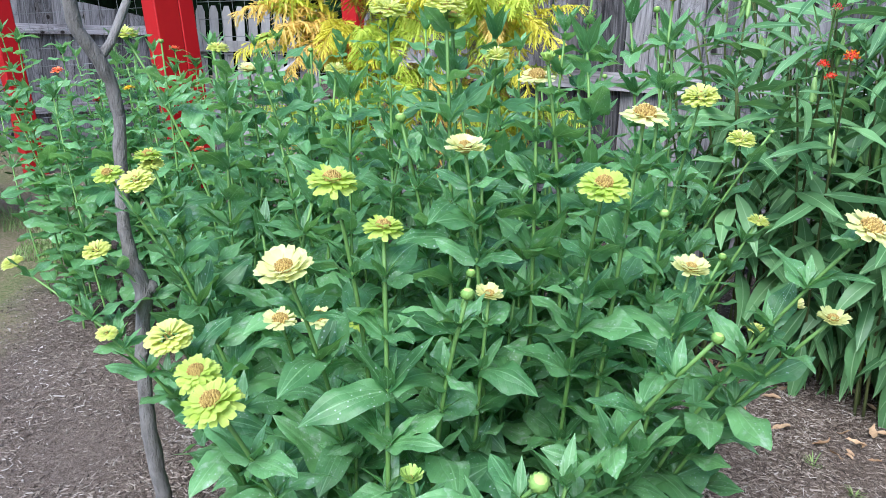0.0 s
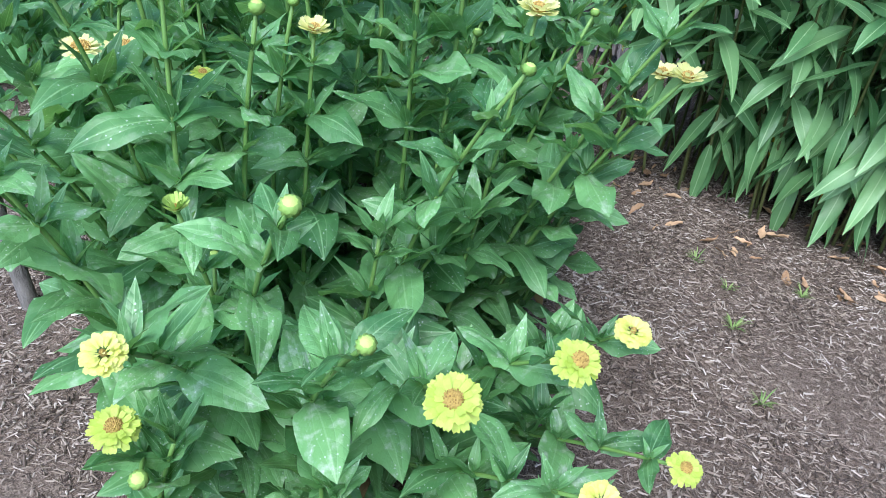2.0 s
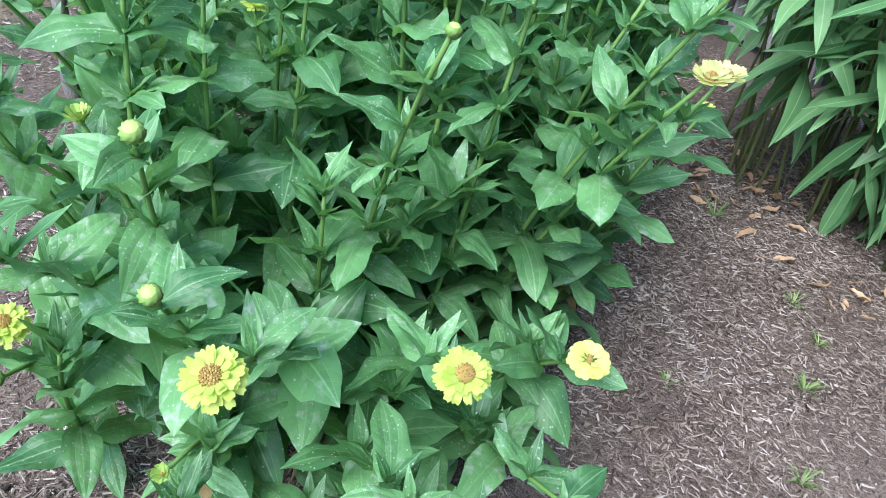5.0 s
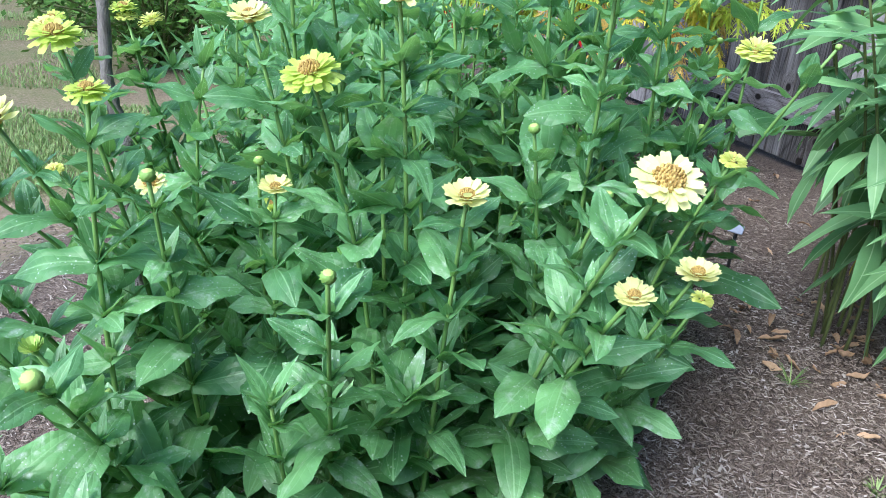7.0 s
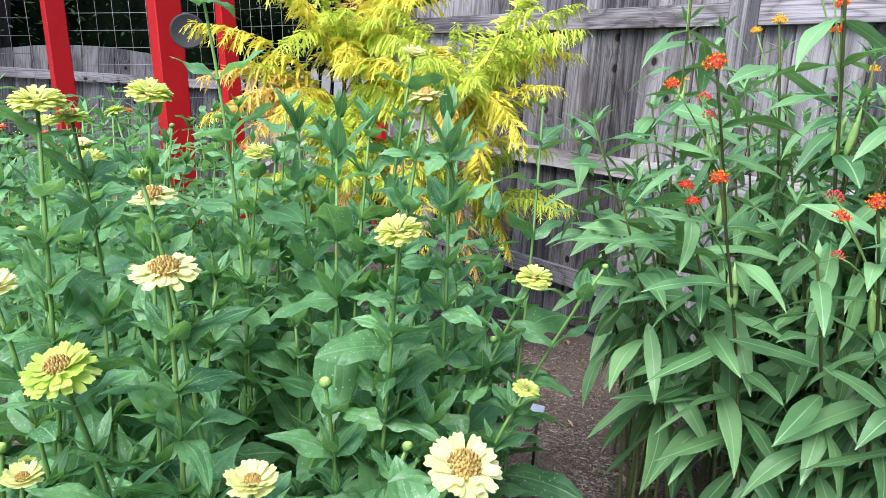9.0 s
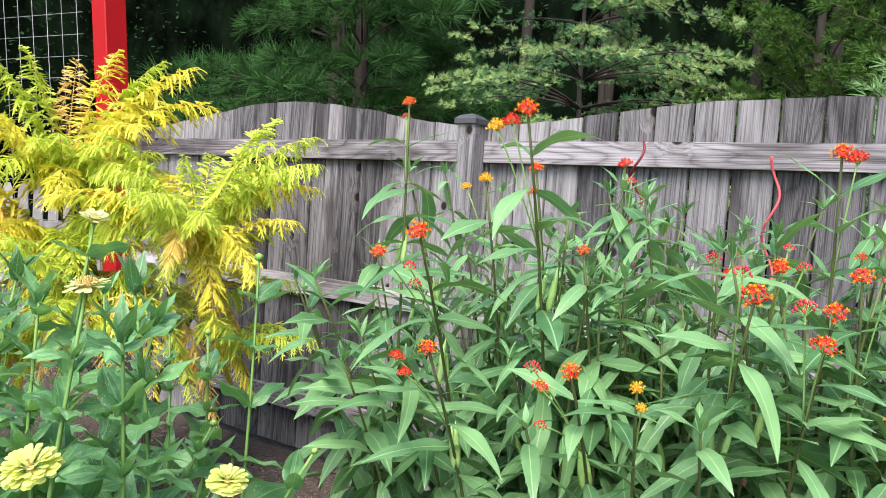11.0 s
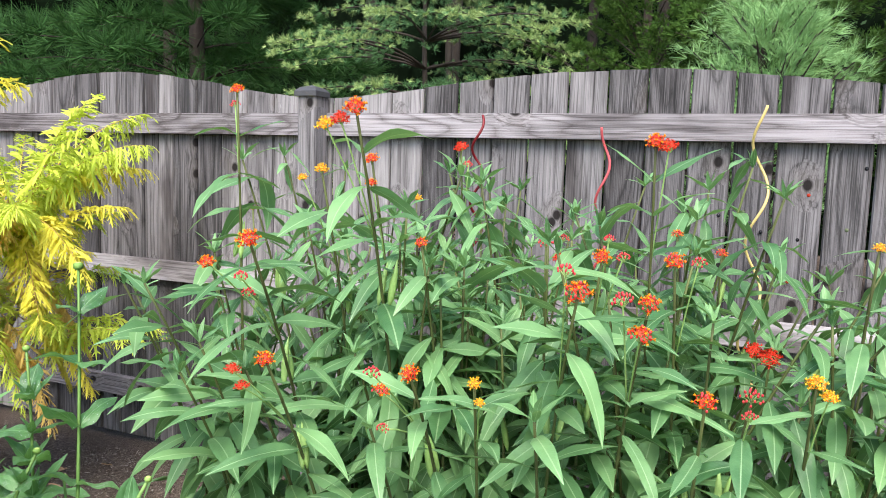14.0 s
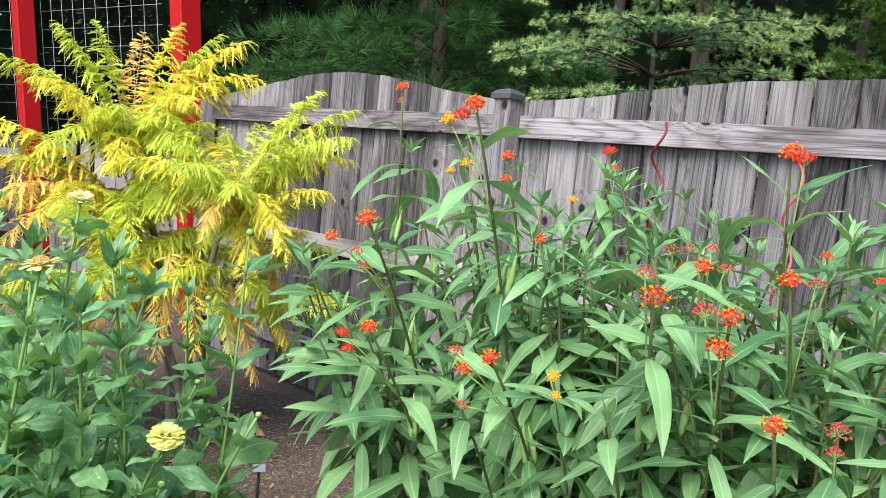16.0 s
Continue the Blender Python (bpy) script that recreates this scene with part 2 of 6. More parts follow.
M_RING = plain_material("green yellow petal", (0.42, 0.56, 0.08), (0.59, 0.70, 0.18), 6, 0.55, through=0.5, island=True)
M_PALE = plain_material("pale petal", (0.66, 0.67, 0.27), (0.80, 0.79, 0.41), 6, 0.55, through=0.45, island=True)
M_TAN = plain_material("seed disc", (0.24, 0.13, 0.035), (0.60, 0.43, 0.14), 60, 0.8, relief=0.6, island=True)
M_CALYX = plain_material("calyx", (0.10, 0.21, 0.04), (0.24, 0.38, 0.10), 40, 0.5)
M_BUDTIP = plain_material("bud tip", (0.20, 0.34, 0.06), (0.38, 0.52, 0.14), 30, 0.55, island=True)
M_RED = plain_material("red floret", (0.50, 0.014, 0.010), (0.72, 0.05, 0.02), 30, 0.5, through=0.2, island=True)
M_ORANGE = plain_material("orange floret", (0.78, 0.13, 0.008), (0.9, 0.38, 0.02), 30, 0.5, through=0.2, island=True)
M_YELLOW = plain_material("yellow floret", (0.75, 0.42, 0.01), (0.85, 0.62, 0.06), 30, 0.5, through=0.2, island=True)
M_CRIMSON = plain_material("crimson bud", (0.42, 0.012, 0.03), (0.62, 0.05, 0.06), 30, 0.5, island=True)
M_POD = plain_material("green pod", (0.17, 0.31, 0.08), (0.34, 0.50, 0.18), 14, 0.5)
M_SULIME = plain_material("lime sumac leaf", (0.34, 0.46, 0.03), (0.60, 0.68, 0.11), 5, 0.5, through=0.45, island=True)
M_SUYEL = plain_material("yellow sumac leaf", (0.55, 0.53, 0.04), (0.74, 0.66, 0.10), 5, 0.5, through=0.45, island=True)
M_SUORA = plain_material("orange sumac leaf", (0.66, 0.44, 0.09), (0.80, 0.60, 0.20), 5, 0.5, through=0.48, island=True)
M_RACHIS = plain_material("red leaf stalk", (0.30, 0.16, 0.04), (0.46, 0.34, 0.08), 20, 0.6)
M_BARK = plain_material("grey bark", (0.02, 0.016, 0.015), (0.40, 0.37, 0.355), 75, 0.9, relief=1.0, stretch=(1, 1, 0.35), dist=0.01)
# pine bark darkened: the woods' shade on far trunks is in the colour
M_SHADEBARK = plain_material("woodland bark with painted shade", (0.012, 0.01, 0.009), (0.04, 0.032, 0.027), 9, 0.95, relief=0.9, stretch=(1, 1, 0.3), dist=0.02)
M_PINEBARK = plain_material("pine bark", (0.02, 0.015, 0.013), (0.07, 0.055, 0.048), 9, 0.95, relief=0.9, stretch=(1, 1, 0.3), dist=0.02)
M_PLANK = weathered_wood("weathered plank", 2, (0.265, 0.256, 0.270), (0.164, 0.158, 0.168), (0.048, 0.047, 0.050))
# paler than the planks: weathering, plus light from above put into the colour
M_RAIL = weathered_wood("weathered rail with top light", 0, (0.45, 0.43, 0.462), (0.325, 0.308, 0.332), (0.12, 0.108, 0.112))
M_CAP = plain_material("dark post cap", (0.035, 0.035, 0.04), (0.09, 0.09, 0.1), 40, 0.55)
M_REDPAINT = plain_material("red paint", (0.29, 0.003, 0.006), (0.38, 0.007, 0.010), 5, 0.5, relief=0.1)
M_GATEPAINT = plain_material("peeling grey-white paint", (0.16, 0.15, 0.15), (0.46, 0.44, 0.44), 14, 0.8, relief=0.2, stretch=(1, 1, 0.3))
M_WHITEPAINT = plain_material("worn white paint", (0.40, 0.38, 0.38), (0.62, 0.60, 0.59), 9, 0.7, relief=0.15, stretch=(1, 1, 0.3))
M_WIRE = plain_material("galvanised wire", (0.12, 0.125, 0.13), (0.25, 0.26, 0.27), 30, 0.55, metal=0.5, relief=0)
M_BLACK = plain_material("black metal", (0.008, 0.008, 0.010), (0.018, 0.018, 0.021), 20, 0.6, relief=0.05, gloss=0.4)
M_SPRED = plain_material("dark red coated rod", (0.09, 0.004, 0.008), (0.17, 0.010, 0.016), 12, 0.4)
M_SPPINK = plain_material("faded red coated rod", (0.28, 0.03, 0.04), (0.40, 0.075, 0.085), 12, 0.4)
M_SPYEL = plain_material("pale yellow coated rod", (0.42, 0.32, 0.11), (0.56, 0.45, 0.2), 12, 0.4)


def chip_material():
    m, n, l, p = material("bark chips")
    geo, tc = n.new("ShaderNodeNewGeometry"), n.new("ShaderNodeTexCoord")
    no = noise_tex(n, l, tc.outputs["Object"], 60, 4)
    big = noise_tex(n, l, tc.outputs["Object"], 4.5, 5, 0.65)
    r = ramp(n, [(0.0, (0.03, 0.022, 0.019)), (0.22, (0.070, 0.053, 0.046)), (0.5, (0.158, 0.124, 0.105)), (0.82, (0.268, 0.224, 0.196)), (1.0, (0.40, 0.36, 0.34))])
    f = calc(n, l, 'ADD', calc(n, l, 'MULTIPLY', geo.outputs["Random Per Island"], 0.86), calc(n, l, 'MULTIPLY', no.outputs[0], 0.2))
    l.new(calc(n, l, 'ADD', f, calc(n, l, 'MULTIPLY', calc(n, l, 'SUBTRACT', big.outputs[0], 0.5), 0.9)), r.inputs[0])
    l.new(r.outputs[0], p.inputs["Base Color"])
    p.inputs["Roughness"].default_value, p.inputs["Specular IOR Level"].default_value = 0.9, 0.2
    return m


M_CHIP = chip_material()
M_DRYLEAF = plain_material("withered leaf", (0.09, 0.065, 0.03), (0.26, 0.20, 0.09), 9, 0.8, through=0.15)
M_DRY = plain_material("dry leaves", (0.16, 0.085, 0.045), (0.56, 0.39, 0.25), 7, 0.75, through=0.15)
M_GRASS = plain_material("grass blades", (0.06, 0.15, 0.03), (0.24, 0.32, 0.12), 8, 0.5, through=0.25, island=True)
M_TAG = plain_material("pale plastic tag", (0.10, 0.12, 0.18), (0.24, 0.28, 0.38), 8, 0.35, relief=0)
M_ROOF = plain_material("grey metal roof", (0.3, 0.31, 0.34), (0.45, 0.46, 0.5), 12, 0.4, metal=0.5)


def needle_material(name, a, b):
    return plain_material(name, a, b, 1.2, 0.55, relief=0, through=0.2, island=True, gloss=0.1)


M_PINE = needle_material("dark pine needles", (0.009, 0.034, 0.010), (0.048, 0.125, 0.034))
M_BOUGH = needle_material("green bough needles", (0.04, 0.12, 0.05), (0.14, 0.28, 0.12))
M_YOUNG = needle_material("pale young bough needles", (0.15, 0.28, 0.10), (0.38, 0.50, 0.20))
M_CEDAR = needle_material("cedar scale leaves", (0.014, 0.042, 0.010), (0.085, 0.175, 0.035))
M_WPINE = needle_material("blue green pine needles", (0.11, 0.25, 0.085), (0.28, 0.48, 0.20))
# woodland shade is put into this leaf colour, hence nearly black
M_WOODS = needle_material("woodland leaves with painted shade", (0.003, 0.010, 0.004), (0.018, 0.05, 0.016))


def ground_material():
    m, n, l, p = material("mulch and soil")
    tc = n.new("ShaderNodeTexCoord")
    obj = tc.outputs["Object"]
    mp = n.new("ShaderNodeMapping")
    l.new(obj, mp.inputs["Vector"])
    mp.inputs["Scale"].default_value = (1, 1, 1)
    big, mid, fine = noise_tex(n, l, obj, 1.3, 4), noise_tex(n, l, obj, 9, 5), noise_tex(n, l, obj, 70, 5, 0.7)
    v = n.new("ShaderNodeTexVoronoi")
    v.inputs["Scale"].default_value = 90
    wr = n.new("ShaderNodeVectorMath")
    wr.operation = 'ADD'
    l.new(obj, wr.inputs[0])
    l.new(mid.outputs["Color"], wr.inputs[1])
    l.new(wr.outputs[0], v.inputs["Vector"])
    chip = ramp(n, [(0.15, (0.024, 0.017, 0.014)), (0.45, (0.13, 0.098, 0.084)), (0.85, (0.30, 0.245, 0.215))])
    sepc = n.new("ShaderNodeSeparateColor")
    l.new(v.outputs["Color"], sepc.inputs[0])
    l.new(calc(n, l, 'ADD', calc(n, l, 'MULTIPLY', sepc.outputs[0], 0.5), calc(n, l, 'MULTIPLY', fine.outputs[0], 0.5)), chip.inputs[0])
    soil = ramp(n, [(0.3, (0.26, 0.17, 0.12)), (0.7, (0.40, 0.28, 0.21))])
    l.new(mid.outputs[0], soil.inputs[0])
    sep = n.new("ShaderNodeSeparateXYZ")
    l.new(obj, sep.inputs[0])
    # lawn and bare soil begin west of the bed
    edge = calc(n, l, 'ADD', calc(n, l, 'MULTIPLY', sep.outputs[1], 0.9), calc(n, l, 'MULTIPLY', sep.outputs[0], 0.75))
    edge = calc(n, l, 'ADD', edge, calc(n, l, 'MULTIPLY', big.outputs[0], 0.9))
    lawn = ramp(n, [(0.0, (1, 1, 1)), (0.22, (0, 0, 0))])
    l.new(calc(n, l, 'ADD', edge, 3.2), lawn.inputs[0])
    turf = ramp(n, [(0.40, (0.36, 0.27, 0.21)), (0.52, (0.21, 0.20, 0.11)), (0.66, (0.10, 0.14, 0.05))])
    l.new(calc(n, l, 'ADD', calc(n, l, 'MULTIPLY', big.outputs[0], 0.5), calc(n, l, 'MULTIPLY', fine.outputs[0], 0.5)), turf.inputs[0])
    col = mixc(n, l, lawn.outputs[0], chip.outputs[0], turf.outputs[0])
    shade = ramp(n, [(0.3, (0.72, 0.72, 0.72)), (0.7, (1.1, 1.08, 1.05))])
    l.new(big.outputs[0], shade.inputs[0])
    col = mixc(n, l, 1.0, col, shade.outputs[0], 'MULTIPLY')
    l.new(col, p.inputs["Base Color"])
    p.inputs["Roughness"].default_value = 0.95
    p.inputs["Specular IOR Level"].default_value = 0.15
    hh = calc(n, l, 'ADD', calc(n, l, 'MULTIPLY', sepc.outputs[0], 0.7), fine.outputs[0])
    bump(n, l, hh, 0.9, 0.01, p.inputs["Normal"])
    return m


M_GROUND = ground_material()


def woods_material():
    m, n, l, p = material("distant woods shade")
    tc = n.new("ShaderNodeTexCoord")
    mp = n.new("ShaderNodeMapping")
    mp.inputs["Scale"].default_value = (1, 1, 0.6)
    l.new(tc.outputs["Object"], mp.inputs["Vector"])
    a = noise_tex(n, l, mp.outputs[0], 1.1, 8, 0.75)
    # near-black tones: the deep shade of the woods is painted into this colour
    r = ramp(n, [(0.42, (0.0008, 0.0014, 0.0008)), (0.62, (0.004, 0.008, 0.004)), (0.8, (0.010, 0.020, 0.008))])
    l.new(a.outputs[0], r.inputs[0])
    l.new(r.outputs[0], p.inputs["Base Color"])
    p.inputs["Roughness"].default_value = 1.0
    p.inputs["Specular IOR Level"].default_value = 0.0
    return m


M_DISTANT = woods_material()


# ---- shape helpers ----
rng = random.Random(11)
U = rng.uniform


def mesh_of(name, verts, faces, mats, smooth=True, slots=None, blade=None):
    me = bpy.data.meshes.new(name)
    me.from_pydata([tuple(v) for v in verts], [], faces)
    for m in mats:
        me.materials.append(m)
    if slots:
        me.polygons.foreach_set("material_index", slots)
    if smooth:
        me.polygons.foreach_set("use_smooth", [True] * len(me.polygons))
    if blade:
        uv = me.uv_layers.new(name="blade")
        idx = [0] * len(me.loops)
        me.loops.foreach_get("vertex_index", idx)
        uv.data.foreach_set("uv", [c for i in idx for c in blade[i]])
    me.update()
    return me


def put(name, me, parent=None, m=None, label=""):
    ob = new(name, me)
    if parent is not None:
        ob.parent = parent
    if m is not None:
        ob.matrix_basis = m
    return tagged(ob, label)


def thing(name, x, y, z, label, category, group="", kind=""):
    ob = new(name)
    ob.empty_display_size = 0.05
    ob.matrix_basis = pose(x, y, z)
    return tagged(ob, label, category, group, kind)


class Shape:
    """Vertices, faces and material slots gathered for one mesh."""

    def __init__(self):
        self.v, self.f, self.s = [], [], []

    def add(self, verts, faces, slot=0):
        k = len(self.v)
        self.v += [tuple(p) for p in verts]
        self.f += [tuple(i + k for i in f) for f in faces]
        self.s += [slot] * len(faces)

    def tube(self, pts, radii, sides=6, slot=0, cap=True):
        pts = [Vector(p) for p in pts]
        verts, faces = [], []
        ref = Vector((0.3, 0.9, 0.1))
        for i, p in enumerate(pts):
            d = (pts[min(i + 1, len(pts) - 1)] - pts[max(i - 1, 0)]).normalized()
            a = d.cross(ref)
            if a.length < 0.1:
                a = d.cross(Vector((1, 0, 0.2)))
            a.normalize()
            b = d.cross(a)
            r = radii[i] if hasattr(radii, "__len__") else radii
            verts += [p + (a * math.cos(2 * math.pi * j / sides) + b * math.sin(2 * math.pi * j / sides)) * r for j in range(sides)]
        for i in range(len(pts) - 1):
            for j in range(sides):
                k, kk = i * sides + j, i * sides + (j + 1) % sides
                faces.append((k, kk, kk + sides, k + sides))
        if cap:
            faces.append(tuple(range(sides))[::-1])
            faces.append(tuple(range((len(pts) - 1) * sides, len(pts) * sides)))
        self.add(verts, faces, slot)

    def box(self, lo, hi, slot=0, bevel=0.0):
        (x0, y0, z0), (x1, y1, z1) = lo, hi
        b = bevel
        verts, faces = [], []
        if b <= 0:
            verts = [(x, y, z) for z in (z0, z1) for y in (y0, y1) for x in (x0, x1)]
            faces = [(0, 2, 3, 1), (4, 5, 7, 6), (0, 1, 5, 4), (2, 6, 7, 3), (0, 4, 6, 2), (1, 3, 7, 5)]
        else:
            ring = [(x0 + b, y0), (x1 - b, y0), (x1, y0 + b), (x1, y1 - b), (x1 - b, y1), (x0 + b, y1), (x0, y1 - b), (x0, y0 + b)]
            verts = [(x, y, z) for z in (z0, z1) for x, y in ring]
            faces = [tuple(range(8))[::-1], tuple(range(8, 16))] + [(i, (i + 1) % 8, (i + 1) % 8 + 8, i + 8) for i in range(8)]
        self.add(verts, faces, slot)

    def ball(self, c, r, n=6, m=4, slot=0, squash=1.0):
        verts = [(c[0], c[1], c[2] - r * squash)]
        for i in range(1, m):
            a = -math.pi / 2 + math.pi * i / m
            verts += [(c[0] + r * math.cos(a) * math.cos(2 * math.pi * j / n), c[1] + r * math.cos(a) * math.sin(2 * math.pi * j / n), c[2] + r * squash * math.sin(a)) for j in range(n)]
        verts.append((c[0], c[1], c[2] + r * squash))
        faces = [(0, 1 + (j + 1) % n, 1 + j) for j in range(n)]
        for i in range(m - 2):
            faces += [(1 + i * n + j, 1 + i * n + (j + 1) % n, 1 + (i + 1) * n + (j + 1) % n, 1 + (i + 1) * n + j) for j in range(n)]
        t = len(verts) - 1
        faces += [(t, 1 + (m - 2) * n + j, 1 + (m - 2) * n + (j + 1) % n) for j in range(n)]
        self.add(verts, faces, slot)

    def mesh(self, name, mats, smooth=True):
        return mesh_of(name, self.v, self.f, mats, smooth, self.s)


def part(name, shape, mats, parent, label="", smooth=True, m=None):
    return put(name, shape.mesh(name, mats, smooth), parent, m, label)


def bent(a, b, sag, n=8):
    """Points from a to b, bowed by the vector sag."""
    a, b, sag = Vector(a), Vector(b), Vector(sag)
    return [a.lerp(b, i / n) + sag * (4 * (i / n) * (1 - i / n)) for i in range(n + 1)]


def inside(x, y, poly):
    hit = False
    for (x1, y1), (x2, y2) in zip(poly, poly[1:] + poly[:1]):
        if (y1 > y) != (y2 > y) and x < (x2 - x1) * (y - y1) / (y2 - y1) + x1:
            hit = not hit
    return hit


def aim(at, way, size, turn=0.0):
    """A pose with its z axis along way."""
    q = Vector(way).to_track_quat('Z', 'Y')
    return Matrix.Translation(at) @ q.to_matrix().to_4x4() @ Matrix.Rotation(turn, 4, 'Z') @ Matrix.Scale(size, 4)


# ---- ground ----
BED = [(0.92, -2.80), (0.90, -2.45), (0.80, -2.08), (0.56, -1.74), (0.05, -1.5), (-0.7, -1.2), (-1.9, -1.35), (-2.3, -2.0), (-1.9, -2.5), (-0.7, -2.55), (0.0, -2.60), (0.5, -2.84), (0.78, -2.96)]


def build_ground():
    sh = Shape()
    xs = [-400, -120, -40, -16] + [-8 + 0.25 * i for i in range(57)] + [14, 40, 120, 400]
    ys = [-400, -120, -40, -16] + [-8 + 0.25 * i for i in range(49)] + [12, 40, 120, 400]
    verts = []
    for y in ys:
        for x in xs:
            z = 0.0
            if abs(x) < 9 and abs(y) < 9:
                z = 0.018 * noise.noise((x * 1.7, y * 1.7, 0.3)) + 0.008 * noise.noise((x * 5, y * 5, 2.0))
            verts.append((x, y, z))
    w = len(xs)
    faces = [(j * w + i, j * w + i + 1, (j + 1) * w + i + 1, (j + 1) * w + i) for j in range(len(ys) - 1) for i in range(w - 1)]
    sh.add(verts, faces)
    tagged(put("ground", sh.mesh("ground", [M_GROUND])), "brown bark mulch and bare soil, with thin lawn beyond", "ground", kind="structure")


build_ground()


def build_chips():
    """Shredded bark: short bowed splinters with a ridge along the back."""
    sh = Shape()
    r = random.Random(3)
    for _ in range(200000):
        if r.random() < 0.64:
            x, y = r.uniform(-0.35, 2.1), r.uniform(-3.45, -0.85)
        else:
            x, y = r.uniform(-2.0, 1.0), r.uniform(-3.5, -0.1)
        if (x + 1.0) * 0.75 + (y + 3.2) * 0.9 < -0.1:
            continue
        z = 0.018 * noise.noise((x * 1.7, y * 1.7, 0.3)) + 0.008 * noise.noise((x * 5, y * 5, 2.0)) + r.uniform(-0.002, 0.009)
        ln = r.uniform(0.0025, 0.0085) * (1.8 if r.random() < 0.10 else 1)
        wd = r.uniform(0.0008, 0.0027) * (1.9 if r.random() < 0.10 else 1)
        th = wd * r.uniform(0.35, 0.8)
        a, tilt = r.uniform(0, math.tau), r.uniform(-0.4, 0.4)
        ux, uy, uz = math.cos(a) * ln, math.sin(a) * ln, math.sin(tilt) * ln
        vx, vy = -math.sin(a) * wd, math.cos(a) * wd
        k0, k1 = r.uniform(0.25, 1.0), r.uniform(0.25, 1.0)
        c = [(x - ux - vx * k0, y - uy - vy * k0, z - uz), (x + ux - vx * k1, y + uy - vy * k1, z + uz), (x - ux * 1.1, y - uy * 1.1, z - uz + th), (x + ux * 1.08, y + uy * 1.08, z + uz + th), (x - ux + vx * k0, y - uy + vy * k0, z - uz), (x + ux * 0.9 + vx * k1, y + uy * 0.9 + vy * k1, z + uz)]
        sh.add(c, [(0, 1, 3, 2), (2, 3, 5, 4)])
    tagged(put("bark_chips", sh.mesh("bark_chips", [M_CHIP], False)), "scattered brown and grey shredded bark mulch", "mulch", kind="stuff")


build_chips()


def build_lawn():
    sh = Shape()
    r = random.Random(5)
    made = 0
    while made < 45000:
        x, y = (r.uniform(-6.5, 0.3) if r.random() < 0.5 else r.uniform(-2.6, -0.2)), r.uniform(-4.6, -2.0)
        k = (x + 1.0) * 0.75 + (y + 3.2) * 0.9
        if k > -0.05 or noise.noise((x * 1.3, y * 1.3, 5.0)) < -0.05:
            continue
        made += 1
        h, a, wd = r.uniform(0.012, 0.04), r.uniform(0, math.tau), r.uniform(0.0012, 0.003)
        lx, ly = math.cos(a) * h * 0.7, math.sin(a) * h * 0.7
        px, py = -math.sin(a) * wd, math.cos(a) * wd
        sh.add([(x - px, y - py, 0), (x + px, y + py, 0), (x + lx * 0.4 + px * 0.7, y + ly * 0.4 + py * 0.7, h * 0.7), (x + lx * 0.4 - px * 0.7, y + ly * 0.4 - py * 0.7, h * 0.7), (x + lx, y + ly, h)], [(0, 1, 2, 3), (3, 2, 4)])
    tagged(put("lawn_grass", sh.mesh("lawn_grass", [M_GRASS], False)), "thin worn lawn grass beside the flower bed", "grass", kind="stuff")


build_lawn()


def build_weed(x, y, s):
    sh = Shape()
    for _ in range(30):
        a, h = U(0, math.tau), U(0.4, 1.0) * s
        e = (math.cos(a) * h * 0.8, math.sin(a) * h * 0.8, h * U(0.3, 0.9))
        p = bent((0, 0, 0), e, (0, 0, h * 0.15), 3)
        w = Vector((-math.sin(a), math.cos(a), 0)) * 0.0016
        sh.add([q + w * k for q, k in zip(p, (1, 1, 0.8, 0.1))] + [q - w * k for q, k in zip(p, (1, 1, 0.8, 0.1))], [(i, i + 1, i + 5, i + 4) for i in range(3)])
    ob = put("grass_tuft", sh.mesh("grass_tuft", [M_GRASS]), None, pose(x, y, 0))
    tagged(ob, "small green grass weed growing through the mulch", "weed", "weeds in the mulch")


for wx, wy, ws in ((1.18, -1.78, 0.05), (1.33, -2.0, 0.045), (1.1, -1.62, 0.04), (0.98, -1.55, 0.045), (1.25, -1.5, 0.04), (0.62, -1.42, 0.07), (1.05, -2.05, 0.03)):
    build_weed(wx, wy, ws)


def dry_leaf_mesh(k):
    r = random.Random(k)
    sh = Shape()
    n = 6
    rows = []
    for i in range(n + 1):
        x = i / n
        w = (0.13 + 0.03 * k) * math.sin(math.pi * min(1, x * 0.97 + 0.02)) ** 0.8 * r.uniform(0.75, 1.15)
        z = 0.09 * math.sin(x * 4.2 + k) + r.uniform(-0.04, 0.04)
        rows.append([(x, -w, z + r.uniform(0.0, 0.16)), (x, 0.05 * math.sin(5 * x + k), z), (x, w, z + r.uniform(0.0, 0.16))])
    sh.add([p for q in rows for p in q], [(i * 3 + j, i * 3 + j + 1, i * 3 + j + 4, i * 3 + j + 3) for i in range(n) for j in range(2)])
    return sh.mesh("dry_leaf", [M_DRY])


DRY = [dry_leaf_mesh(k) for k in range(4)]
for k in range(150):
    lx, ly = ((U(0.25, 1.6), U(-1.5, -0.8)) if k < 100 else (U(-1.8, 0.6), U(-1.3, -0.2))) if k < 140 else (U(0.4, 1.1), U(-3.1, -2.3))
    ob = put("fallen_leaf", DRY[k % 4], None, pose(lx, ly, U(0.01, 0.025), U(-25, 25), U(-20, 20), U(0, 360)) @ Matrix.Scale(U(0.03, 0.075), 4))
    tagged(ob, "curled dry orange-brown fallen leaf on the mulch", "leaf", "fallen leaves")


# ---- board fence ----
def arch(x, x0, x1, low, high):
    u = (x - x0) / (x1 - x0)
    return low + (high - low) * (0.5 - 0.5 * math.cos(2 * math.pi * u)) ** 0.75


